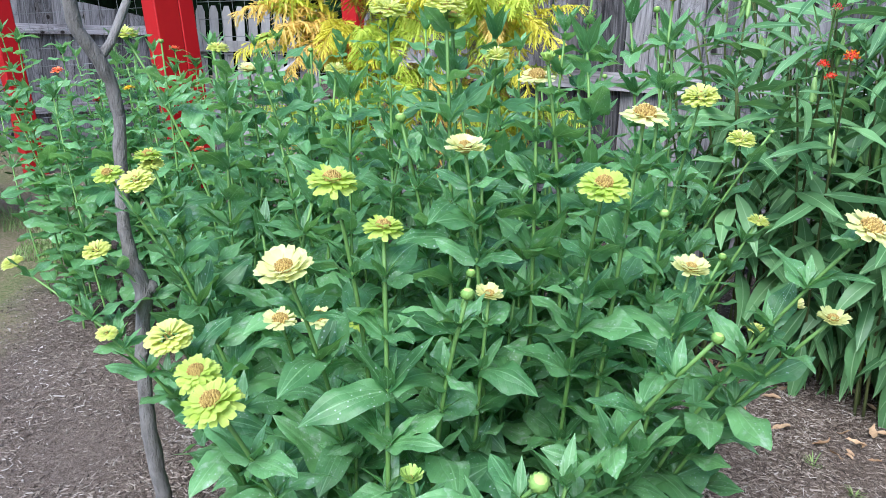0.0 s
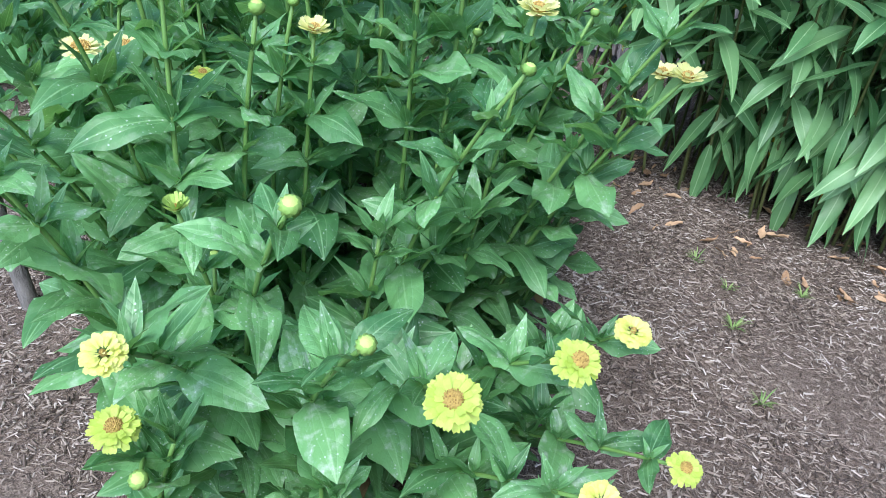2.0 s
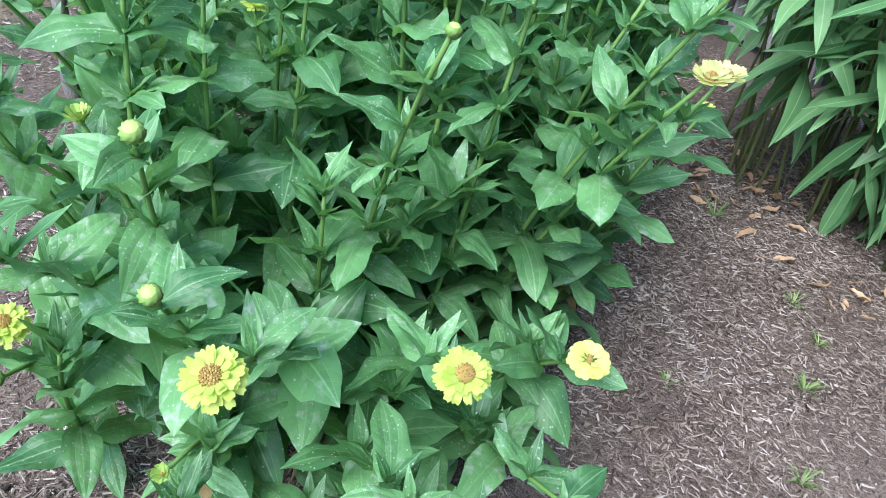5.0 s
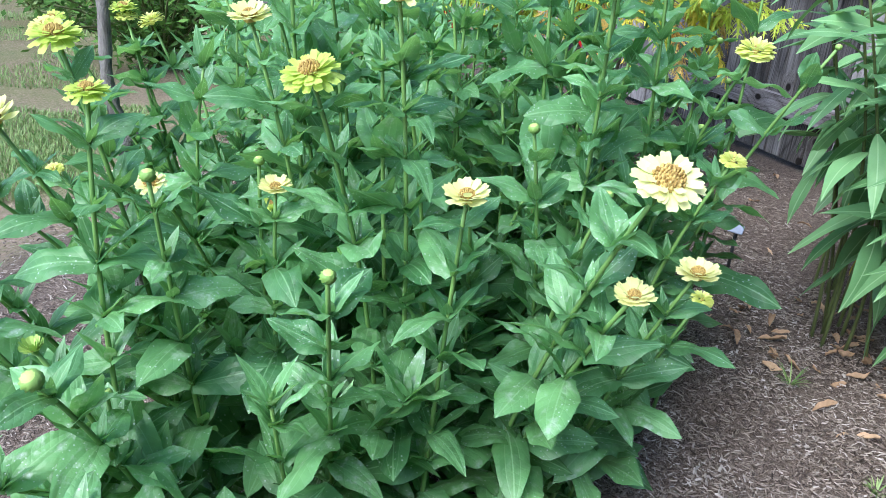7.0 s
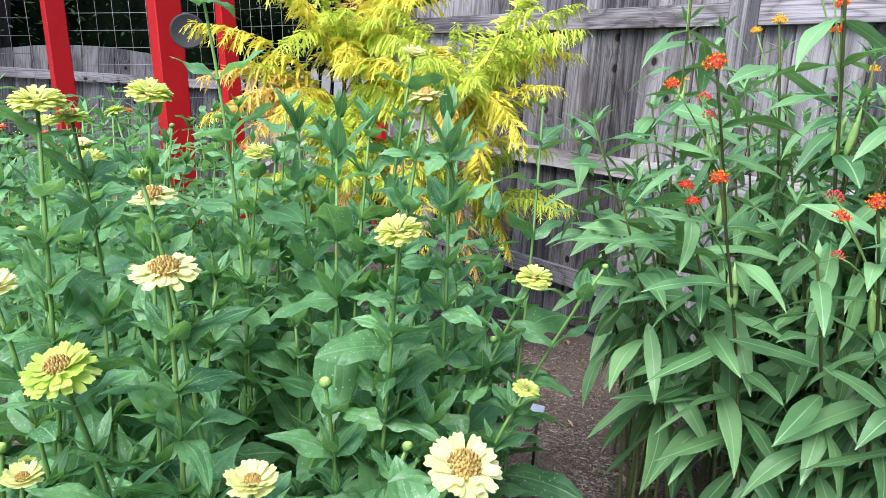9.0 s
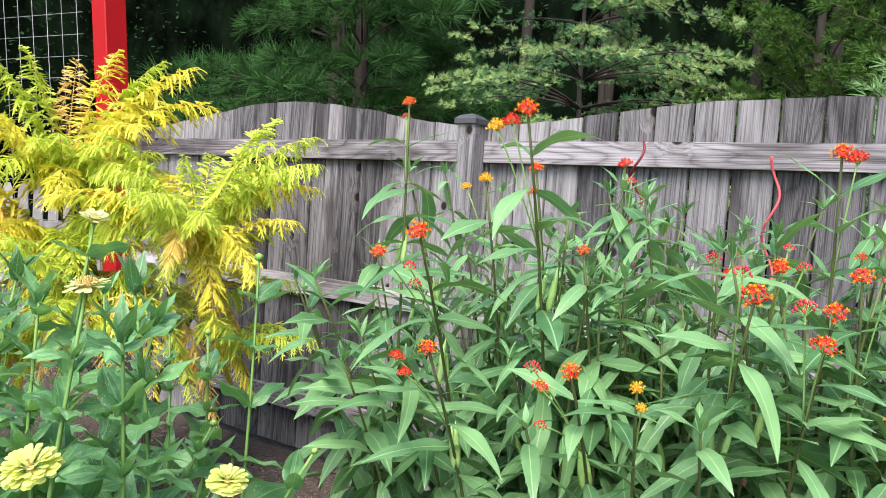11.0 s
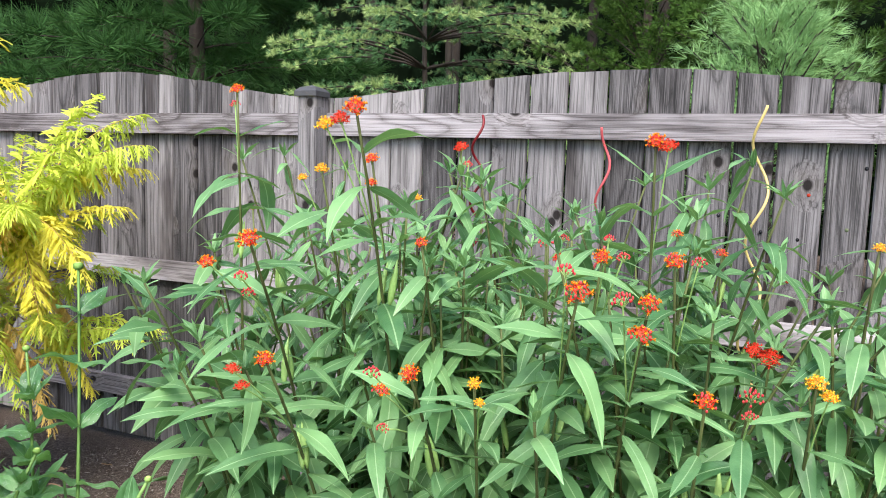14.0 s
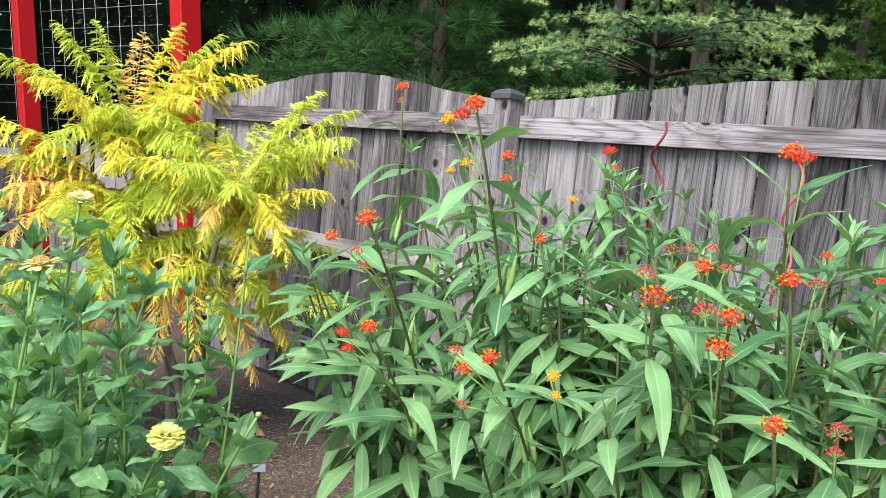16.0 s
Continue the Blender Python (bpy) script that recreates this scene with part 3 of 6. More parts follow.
def build_fence(name, x0, x1, seams, low, high, label):
    fence = thing(name, x0, 0, 0, label, "fence", "fence panels", "structure")
    for a, b in zip(seams, seams[1:]):
        g0, g1 = 0.0024 + U(0, 0.0018), 0.0024 + U(0, 0.0018)
        if abs(b - 1.682) < 0.01:
            g1 += 0.003
        sh = Shape()
        n = 4
        yo = U(-0.006, 0.006)
        front, back = [], []
        wide, cupped = b - g1 - a - g0, U(-0.003, 0.003)
        for i, u in enumerate((0.0, 0.004 / wide, 0.5, 1 - 0.004 / wide, 1.0)):
            x = a + g0 + wide * u
            front.append((x - x0, yo + (0.009 if i in (0, 4) else 0.0) + cupped * (2 * u - 1) ** 2, 0.04))
            back.append((x - x0, yo + 0.019, 0.04))
        top = [arch(p[0] + x0, x0, x1, low, high) + U(-0.001, 0.001) for p in front]
        dz = U(-0.004, 0.006)
        v = front + [(p[0] , p[1], z + dz) for p, z in zip(front, top)] + back + [(p[0], p[1], z + dz) for p, z in zip(back, top)]
        k = n + 1
        fs = []
        for i in range(n):
            fs += [(i, i + 1, k + i + 1, k + i), (2 * k + i + 1, 2 * k + i, 3 * k + i, 3 * k + i + 1), (k + i, k + i + 1, 3 * k + i + 1, 3 * k + i), (i + 1, i, 2 * k + i, 2 * k + i + 1)]
        fs += [(0, k, 3 * k, 2 * k), (n, 2 * k + n, 3 * k + n, k + n)]
        sh.add(v, fs)
        part("plank", sh, [M_PLANK], fence, smooth=False)
    for zc in (1.548, 0.875, 0.285):
        sh = Shape()
        sh.box((0.045, -0.042, zc - 0.045), (x1 - x0 - 0.045, -0.004, zc + 0.045), bevel=0.004)
        part("rail", sh, [M_RAIL], fence, "pale horizontal fence rail", smooth=False)
    return fence


SEAMS_R = [-0.05, 0.0, 0.13, 0.271, 0.414, 0.556, 0.697, 0.84, 0.985, 1.125, 1.264, 1.406, 1.547, 1.682, 1.832, 1.964, 2.105, 2.245, 2.36]
SEAMS_L = [-2.45, -2.33, -2.19, -2.05, -1.91, -1.77, -1.62, -1.47, -1.31, -1.19, -1.03, -0.94, -0.85, -0.71, -0.576, -0.436, -0.295, -0.16, -0.05]
build_fence("fence_panel", -0.05, 2.36, SEAMS_R, 1.652, 1.745, "weathered grey board fence panel with arched top")
build_fence("fence_panel", -2.45, -0.05, SEAMS_L, 1.652, 1.785, "weathered grey board fence panel, shaded, arched top")
build_fence("fence_panel", 2.36, 4.76, [2.36 + 0.1412 * i for i in range(18)], 1.652, 1.745, "weathered grey board fence panel with arched top")


def build_post(x):
    post = thing("fence_post", x, -0.075, 0, "square grey wooden fence post with dark pyramid cap", "fence post", "fence posts", "structure")
    sh = Shape()
    sh.box((-0.043, -0.04, 0), (0.043, 0.06, 1.655), bevel=0.006)
    part("post", sh, [M_PLANK], post, smooth=False)
    sh = Shape()
    a, b = 0.052, 0.036
    sh.add([(-a, -a, 1.655), (a, -a, 1.655), (a, a, 1.655), (-a, a, 1.655), (-a, -a, 1.675), (a, -a, 1.675), (a, a, 1.675), (-a, a, 1.675), (-b, -b, 1.69), (b, -b, 1.69), (b, b, 1.69), (-b, b, 1.69), (0, 0, 1.702)],
           [(3, 2, 1, 0)] + [(i, (i + 1) % 4, (i + 1) % 4 + 4, i + 4) for i in range(4)] + [(i + 4, (i + 1) % 4 + 4, (i + 1) % 4 + 8, i + 8) for i in range(4)] + [(i + 8, (i + 1) % 4 + 8, 12) for i in range(4)])
    part("post_cap", sh, [M_CAP], post, "dark pyramid post cap", smooth=False)


for px in (-0.05, 2.36, -2.45):
    build_post(px)

# glass marbles set in holes of the boards
M_GLASS_K = plain_material("black glass", (0.006, 0.006, 0.008), (0.02, 0.02, 0.025), 20, 0.08, relief=0)
M_GLASS_R = plain_material("red glass", (0.22, 0.012, 0.008), (0.3, 0.03, 0.012), 20, 0.1, relief=0)
M_GLASS_G = plain_material("green glass", (0.06, 0.08, 0.045), (0.12, 0.14, 0.08), 20, 0.1, relief=0)
for bx, bz, kind in ((1.395, 1.243, 0), (1.52, 1.259, 0), (1.654, 1.211, 0), (1.765, 1.193, 0), (1.943, 1.427, 0), (1.787, 1.338, 1), (1.625, 1.08, 0), (1.745, 1.054, 1), (1.903, 1.233, 2), (1.5, 1.158, 1), (1.471, 1.392, 2), (1.595, 1.275, 2)):
    sh = Shape()
    sh.ball((0, 0, 0), 0.0065, 10, 6)
    ob = put("glass_marble", sh.mesh("glass_marble", [(M_GLASS_K, M_GLASS_R, M_GLASS_G)[kind]]), None, pose(bx, -0.001, bz))
    tagged(ob, ("shiny black", "amber red", "pale green")[kind] + " glass marble set in the fence board", "marble", "marbles in the fence")


# ---- spiral plant stakes ----
def build_spiral(x, y, top, mat, label, ph, rad=0.021, turns=9.0, lean=(0, 0)):
    sh = Shape()
    n = 110
    pts = []
    for i in range(n + 1):
        z = top * i / n
        a = ph + turns * math.tau * i / n * (top / 1.55)
        k = rad * (1 if i < n - 8 else 0.6 + 0.05 * (n - i))
        pts.append((math.cos(a) * k + lean[0] * z, math.sin(a) * k + lean[1] * z, z))
    sh.tube(pts, 0.0046, 7)
    ob = put("spiral_stake", sh.mesh("spiral_stake", [mat]), None, pose(x, y, 0))
    tagged(ob, label, "plant stake", "spiral stakes")


build_spiral(0.745, -0.25, 1.57, M_SPRED, "dark red coated metal spiral plant stake", 4.73, 0.022, 8.3)
build_spiral(1.15, -0.12, 1.54, M_SPPINK, "faded pinkish red metal spiral plant stake", 3.48, 0.021, 6.0)
build_spiral(1.64, -0.12, 1.61, M_SPYEL, "pale yellow coated metal spiral plant stake", 5.29, 0.028, 4.8)


# ---- red arbour with wire mesh ----
LEAN_POSTS = 5.5


def red_post(x, y, h, s=0.076, turn=0):
    sh = Shape()
    sh.box((-s, -s, -0.03), (s, s, h), bevel=0.006)
    ob = put("red_post", sh.mesh("red_post", [M_REDPAINT], False), None, pose(x, y + 0.14, 0, LEAN_POSTS, 0, turn))
    tagged(ob, "thick square garden post painted bright red", "post", "red posts")


RED = ((-2.52, -1.50, 0.07), (-2.50, -0.15, 0.068), (-3.97, -0.57, 0.058), (-4.7, -1.60, 0.07))
for rx, ry, rs in RED:
    red_post(rx, ry, 2.7, rs)


def wire_panel(ax, ay, bx, by, h, gap=0.125):
    ln = math.hypot(bx - ax, by - ay)
    panel = thing("wire_panel", ax, ay, 0, "galvanised square wire mesh between red posts", "wire fence", "wire panels")
    up, along = Shape(), Shape()
    up.tube([(0, 0, 0.02), (0, 0, h)], 0.0021, 4)
    along.tube([(0, 0.003, 0), (ln, 0.003, 0)], 0.0021, 4)
    up, along = up.mesh("wire", [M_WIRE]), along.mesh("wire", [M_WIRE])
    for i in range(int(ln / gap) + 1):
        put("wire", up, panel, pose(i * gap, 0, 0))
    for j in range(int((h - 0.05) / gap) + 1):
        put("wire", along, panel, pose(0, 0, 0.04 + j * gap))
    panel.matrix_basis = pose(ax, ay + 0.14, 0, LEAN_POSTS, 0, 0) @ pose(0, 0, 0, 0, 0, math.degrees(math.atan2(by - ay, bx - ax)))


wire_panel(-4.68, -1.55, -4.0, -0.62, 2.6)
wire_panel(-3.97, -0.45, -2.70, -0.20, 2.6)
wire_panel(-4.95, -2.5, -4.74, -1.76, 2.6)

# white picket gate behind the arbour
gate = thing("picket_gate", -4.25, -0.35, 0, "low worn white wooden picket gate", "gate")
for i in range(11):
    sh = Shape()
    u = i * 0.1
    sh.add([(u, 0, 0.06), (u + 0.068, 0, 0.06), (u + 0.068, 0, 1.22), (u + 0.05, 0, 1.27), (u + 0.018, 0, 1.27), (u, 0, 1.22)] + [(u, 0.018, 0.06), (u + 0.068, 0.018, 0.06), (u + 0.068, 0.018, 1.22), (u + 0.05, 0.018, 1.27), (u + 0.018, 0.018, 1.27), (u, 0.018, 1.22)],
           [(0, 1, 2, 3, 4, 5), (11, 10, 9, 8, 7, 6)] + [(i2, i2 + 6, (i2 + 1) % 6 + 6, (i2 + 1) % 6) for i2 in range(6)])
    part("picket", sh, [M_GATEPAINT], gate, smooth=False)
for z in (0.25, 0.92):
    sh = Shape()
    sh.box((-0.02, -0.04, z), (1.1, -0.002, z + 0.085), bevel=0.004)
    part("rail", sh, [M_GATEPAINT], gate, smooth=False)
sh = Shape()
sh.tube([(0.02, -0.05, 0.3), (1.05, -0.05, 0.95)], 0.03, 4)
part("brace", sh, [M_GATEPAINT], gate, smooth=False)
gate.matrix_basis = pose(-4.22, -0.42, 0, 0, 0, 62)

# far grey fence across the side of the yard
far = thing("far_fence", -6.1, -4.6, 0, "weathered grey board fence with arched top across the yard", "fence", "", "structure")
for k in range(21):
    u = k * 0.141
    sh = Shape()
    z = 1.18 + 0.17 * abs(math.sin(math.pi * (u - 0.35) / 2.4)) + U(-0.004, 0.004)
    z2 = 1.18 + 0.17 * abs(math.sin(math.pi * (u + 0.137 - 0.35) / 2.4))
    sh.add([(u, 0, 0.03), (u + 0.136, 0, 0.03), (u + 0.136, 0, z2), (u, 0, z), (u, 0.018, 0.03), (u + 0.136, 0.018, 0.03), (u + 0.136, 0.018, z2), (u, 0.018, z)],
           [(0, 1, 2, 3), (7, 6, 5, 4), (0, 4, 5, 1), (2, 6, 7, 3), (0, 3, 7, 4), (1, 5, 6, 2)])
    part("plank", sh, [M_PLANK], far, smooth=False)
for z in (0.3, 1.02):
    sh = Shape()
    sh.box((0, -0.04, z), (2.96, -0.002, z + 0.085), bevel=0.004)
    part("rail", sh, [M_RAIL], far, smooth=False)
far.matrix_basis = pose(-6.25, -2.5, 0, 0, 0, 86)

# hanging things on the arbour
bird = thing("birdhouse", -2.85, -1.205, 1.78, "small white hanging birdhouse with grey pointed roof", "birdhouse")
sh = Shape()
sh.box((-0.065, -0.065, 0), (0.065, 0.065, 0.17), bevel=0.006)
part("body", sh, [M_WHITEPAINT], bird, smooth=False)
sh = Shape()
a = 0.085
sh.add([(-a, -a, 0.168), (a, -a, 0.168), (a, a, 0.168), (-a, a, 0.168), (0, 0, 0.285)], [(3, 2, 1, 0), (0, 1, 4), (1, 2, 4), (2, 3, 4), (3, 0, 4)])
part("roof", sh, [M_ROOF], bird, "grey metal roof", smooth=False)
sh = Shape()
sh.tube([(0.067, 0.035, 0.02), (0.067, 0.02, 0.05), (0.067, 0.0, 0.07), (0.067, -0.03, 0.085)], 0.0025, 4)
for ly, lz in ((0.04, 0.05), (0.015, 0.08), (0.0, 0.045), (-0.01, 0.1), (-0.03, 0.065), (-0.035, 0.1)):
    sh.ball((0.066, ly, lz), 0.007, 6, 4)
part("trim", sh, [M_BLACK], bird, "dark painted twig ornament")
sh = Shape()
sh.tube([(0, 0, 0.28), (0, 0, 0.9)], 0.003, 4)
part("cord", sh, [M_BLACK], bird)
bird.matrix_basis = pose(-2.85, -1.205, 1.80) @ Matrix.Scale(0.8, 4)
chime = thing("wind_chime", -2.16, -1.55, 1.63, "hanging grey metal tube wind chime", "wind chime")
for k in range(4):
    sh = Shape()
    u = 0.045 * math.cos(k * 1.57 + 0.5), 0.045 * math.sin(k * 1.57 + 0.5)
    sh.tube([(u[0], u[1], 0.03 * k), (u[0], u[1], 0.55)], 0.0065, 8)
    part("tube", sh, [M_WIRE], chime)
disc = thing("hanging_disc", -2.2, -1.46, 1.36, "round flat black hanging dish", "dish")
sh = Shape()
ring = [(math.cos(math.tau * i / 28), math.sin(math.tau * i / 28)) for i in range(28)]
sh.add([(c * 0.088, -0.008, s * 0.088) for c, s in ring] + [(c * 0.088, 0.008, s * 0.088) for c, s in ring] + [(c * 0.078, -0.004, s * 0.078) for c, s in ring],
       [(i, i + 28, (i + 1) % 28 + 28, (i + 1) % 28) for i in range(28)] + [(i, (i + 1) % 28, (i + 1) % 28 + 56, i + 56) for i in range(28)] + [tuple(range(56, 84)), tuple(range(28, 56))[::-1]])
part("dish", sh, [M_BLACK], disc)
sh = Shape()
sh.tube([(0, 0, 0.1), (0, 0, 1.2)], 0.003, 4)
part("chain", sh, [M_WIRE], disc)
disc.matrix_basis = pose(-2.27, -1.466, 1.375, 0, 0, 62)


# ---- crooked branch pole ----
def build_pole():
    pole = thing("branch_pole", 0.08, -2.893, 0, "crooked grey bare branch standing as a pole in the bed", "branch")
    pts = [(0.0, 0.01, -0.05), (0, -0.002, 0.1), (0.01, -0.024, 0.3), (0.0, -0.024, 0.45), (0, -0.012, 0.55), (0, -0.006, 0.6), (-0.005, -0.022, 0.66), (-0.012, -0.026, 0.72), (-0.018, -0.02, 0.82), (-0.022, -0.012, 0.93), (-0.02, -0.022, 0.99), (-0.02, -0.04, 1.03), (-0.02, -0.07, 1.08), (-0.02, -0.082, 1.14), (-0.02, -0.09, 1.32), (-0.02, -0.11, 1.5)]
    rad = [0.019, 0.018, 0.0165, 0.0155, 0.0155, 0.018, 0.0145, 0.0135, 0.0125, 0.012, 0.0125, 0.013, 0.0125, 0.012, 0.0105, 0.007]
    fine, fr = [], []
    for i in range(len(pts) - 1):
        for k in range(4):
            f = k / 4
            p = Vector(pts[i]).lerp(Vector(pts[i + 1]), f)
            fine.append(p + Vector((noise.noise(p * 17), noise.noise(p * 17 + Vector((5, 0, 0))), 0)) * 0.004)
            fr.append((rad[i] * (1 - f) + rad[i + 1] * f) * (0.94 + 0.2 * noise.noise(p * 45)))
    sh = Shape()
    sh.tube(fine, fr, 12)
    sh.ball((0.006, 0.006, 0.60), 0.0145, 8, 6)
    for kx, ky, kz, kr in ((0.002, -0.03, 0.34, 0.010), (0.008, -0.02, 0.47, 0.009), (-0.016, -0.03, 0.75, 0.009), (-0.026, -0.018, 0.88, 0.008), (-0.016, -0.075, 1.1, 0.009)):
        sh.ball((kx, ky, kz), kr, 7, 5)
    part("trunk", sh, [M_BARK], pole)
    sh = Shape()
    sh.tube([(-0.02, -0.04, 1.03), (-0.02, -0.015, 1.06), (-0.02, 0.02, 1.13), (-0.015, 0.04, 1.25), (-0.02, 0.05, 1.4)], [0.009, 0.008, 0.0075, 0.0065, 0.004], 9)
    part("fork", sh, [M_BARK], pole)


build_pole()

# small label on a dark stake
for tx, ty, tr in ((0.13, -1.2, 30), (-0.25, -1.05, 60)):
    tag = thing("plant_label", tx, ty, 0, "pale plastic plant label on a black stake", "plant label", "plant labels")
    sh = Shape()
    sh.tube([(0, 0, -0.02), (0, 0, 0.2)], 0.006, 6)
    part("stake", sh, [M_BLACK], tag)
    sh = Shape()
    sh.box((-0.022, -0.003, -0.014), (0.022, 0.003, 0.014), bevel=0.001)
    part("plate", sh, [M_TAG], tag, smooth=False, m=pose(0, -0.008, 0.21, -45, 0, 0))
    tag.matrix_basis = pose(tx, ty, 0, 0, 0, tr)


# ---- leaves and flower heads, built once and shared ----
def leaf_mesh(name, mat, width, grow, taper, fold, droop, ripple, seed, n=10, clasp=0.0):
    """A blade one long on x: folded on its rib, arched, with a wavy edge. grow and taper round its foot and its tip."""
    r = random.Random(seed)
    ph, tw, swing = r.uniform(0, 6), r.uniform(-0.5, 0.5), r.uniform(-0.10, 0.10)
    top = grow / (grow + taper)
    peak = top ** grow * (1 - top) ** taper
    verts, blade = [], []
    for i in range(n + 1):
        x = (i / n) ** 1.15
        w = width * max(0.012, x ** grow * (1 - x) ** taper / peak)
        if clasp and x < 0.10:
            w = max(w, width * clasp)
        if i == n:
            w = 0.002
        zc = 0.10 * x - droop * x * x
        xx = x - 0.35 * droop * droop * x ** 3
        for k in (-1, -0.55, 0, 0.55, 1):
            y = k * w
            z = zc + fold * abs(y) - 0.55 * max(0, abs(k) - 0.55) * w * (0.6 + fold) + ripple * abs(k) * math.sin(ph + 10 * x + 2 * k) * w * 2 + tw * y * x
            verts.append((xx, y + swing * x * x, z))
            blade.append((x, y))
    faces = [(i * 5 + j, (i + 1) * 5 + j, (i + 1) * 5 + j + 1, i * 5 + j + 1) for i in range(n) for j in range(4)]
    return mesh_of(name, verts, faces, [mat], blade=blade)


def spray_mesh(name, mat, blades, poses):
    """Several small blades on one joint."""
    verts, faces, blade = [Vector((0, 0, -0.01))], [], [(0, 0)]
    for me, m in zip(blades, poses):
        k = len(verts)
        at = [0.0] * (len(me.vertices) * 3)
        me.vertices.foreach_get("co", at)
        pts = [Vector(at[i:i + 3]) for i in range(0, len(at), 3)]
        w = len(pts) // 5
        verts += [m @ p for p in pts]
        blade += [(((i // 5) / (w - 1)) ** 1.15, p.y - pts[i // 5 * 5 + 2].y) for i, p in enumerate(pts)]
        faces += [tuple(i + k for i in f.vertices) for f in me.polygons]
        if m.translation.z == 0:
            faces += [(0, k, k + 2), (0, k + 2, k + 4)]
    return mesh_of(name, verts, faces, [mat], blade=blade)


def leaf_pose(az, up, size):
    return Matrix.Rotation(az, 4, 'Z') @ Matrix.Rotation(-radians(up), 4, 'Y') @ Matrix.Scale(size, 4)


Z_LEAF = [leaf_mesh("leaf", M_ZLEAF, 0.215 + 0.022 * (k % 3), 0.55, 0.90, (0.30, 0.05, 0.45, -0.12, 0.22)[k % 5], 0.04 + 0.062 * k, 0.15, k, clasp=0.5) for k in range(10)]
Z_DEAD = [leaf_mesh("leaf", M_DRYLEAF, 0.11, 0.55, 0.95, 0.9, 0.9 + 0.3 * k, 0.4, 80 + k, clasp=0.4) for k in range(2)]
Z_BLADE = [leaf_mesh("tip_leaf", M_ZLEAF, 0.155, 0.5, 1.1, 0.5, 0.02 + 0.06 * k, 0.08, 20 + k, 7, clasp=0.6) for k in range(3)]
M_LEAF = [leaf_mesh("leaf", M_MLEAF, 0.092 + 0.011 * (k % 3), 0.75, 1.0, (0.34, 0.12, 0.5)[k % 3], 0.14 + 0.05 * k, 0.10, 40 + k) for k in range(9)]
OLD_LEAF = [leaf_mesh("leaf", M_MOLD, 0.075, 0.75, 1.05, 0.3, 0.3, 0.12, 60 + k) for k in range(2)]
Z_TIP = [spray_mesh("leafy_tip", M_ZLEAF, [Z_BLADE[q % 3] for q in range(6)], [leaf_pose(q * 1.571 + 0.4 * (q > 3), (42 + 7 * (q % 3) + 4 * k) if q < 4 else 76, (0.62 if q < 4 else 0.36) * (0.9 + 0.08 * (q % 2))) for q in range(6)]) for k in range(3)]
Z_SHOOT = [spray_mesh("side_shoot", M_ZLEAF, [Z_BLADE[q % 3] for q in range(4)], [leaf_pose(q * 2.2 + k, 38 + 9 * q, 0.58 - 0.08 * q) for q in range(4)]) for k in range(3)]


def cross_pairs(mat, blades, k, low, high, step):
    """Two leaf pairs set crosswise, one joint above the other."""
    poses = [leaf_pose(0.1 * k, low, 1.0), leaf_pose(math.pi - 0.12 * k, high, 0.95)]
    poses += [Matrix.Translation((0, 0, step)) @ leaf_pose(math.pi / 2 + 0.15 * k, high + 6, 0.96), Matrix.Translation((0, 0, step)) @ leaf_pose(-math.pi / 2 - 0.1 * k, low + 6, 0.9)]
    return spray_mesh("leaf_spray", mat, [blades[(k + 3 * q) % len(blades)] for q in range(4)], poses)


Z_PAIR = [cross_pairs(M_ZLEAF, Z_LEAF, k, 4 + 7 * (k % 4), 22 - 5 * (k % 4), 0.62) for k in range(6)]
M_PAIR = [cross_pairs(M_MLEAF, M_LEAF, k, -48 + 9 * k, -6 - 8 * k, 0.36) for k in range(6)]
M_TIP = [spray_mesh("leafy_tip", M_MLEAF, [M_LEAF[(q + k) % 5] for q in range(6)], [leaf_pose(q * 1.571 + 0.5 * (q > 3), (30 + 12 * (q % 3)) if q < 4 else 74, 0.7 if q < 4 else 0.5) for q in range(6)]) for k in range(3)]


def petal(sh, ang, r0, r1, width, rise, cup, seed, slot=0, z0=0.0):
    r = random.Random(seed)
    ca, sa = math.cos(ang), math.sin(ang)
    rows = ((0.0, 0.3), (0.3, 0.68), (0.64, 1.0), (0.9, 0.97), (1.0, 0.62))
    wob = r.uniform(-0.04, 0.04)
    verts = []
    for t, w in rows:
        d = r0 + (r1 - r0) * t
        z = z0 + rise * d * t ** 0.7 - cup * t * t * r1
        for k in (-1, 0, 1):
            y = k * w * width + wob * t
            zz = z + (0.12 * abs(k) * width)
            dd = d - (0.05 * r1 if (k == 0 and t == 1.0) else 0)
            verts.append((ca * dd - sa * y, sa * dd + ca * y, zz))
    faces = [(i * 3 + j, i * 3 + j + 1, i * 3 + j + 4, i * 3 + j + 3) for i in range(4) for j in range(2)]
    sh.add(verts, faces, slot)


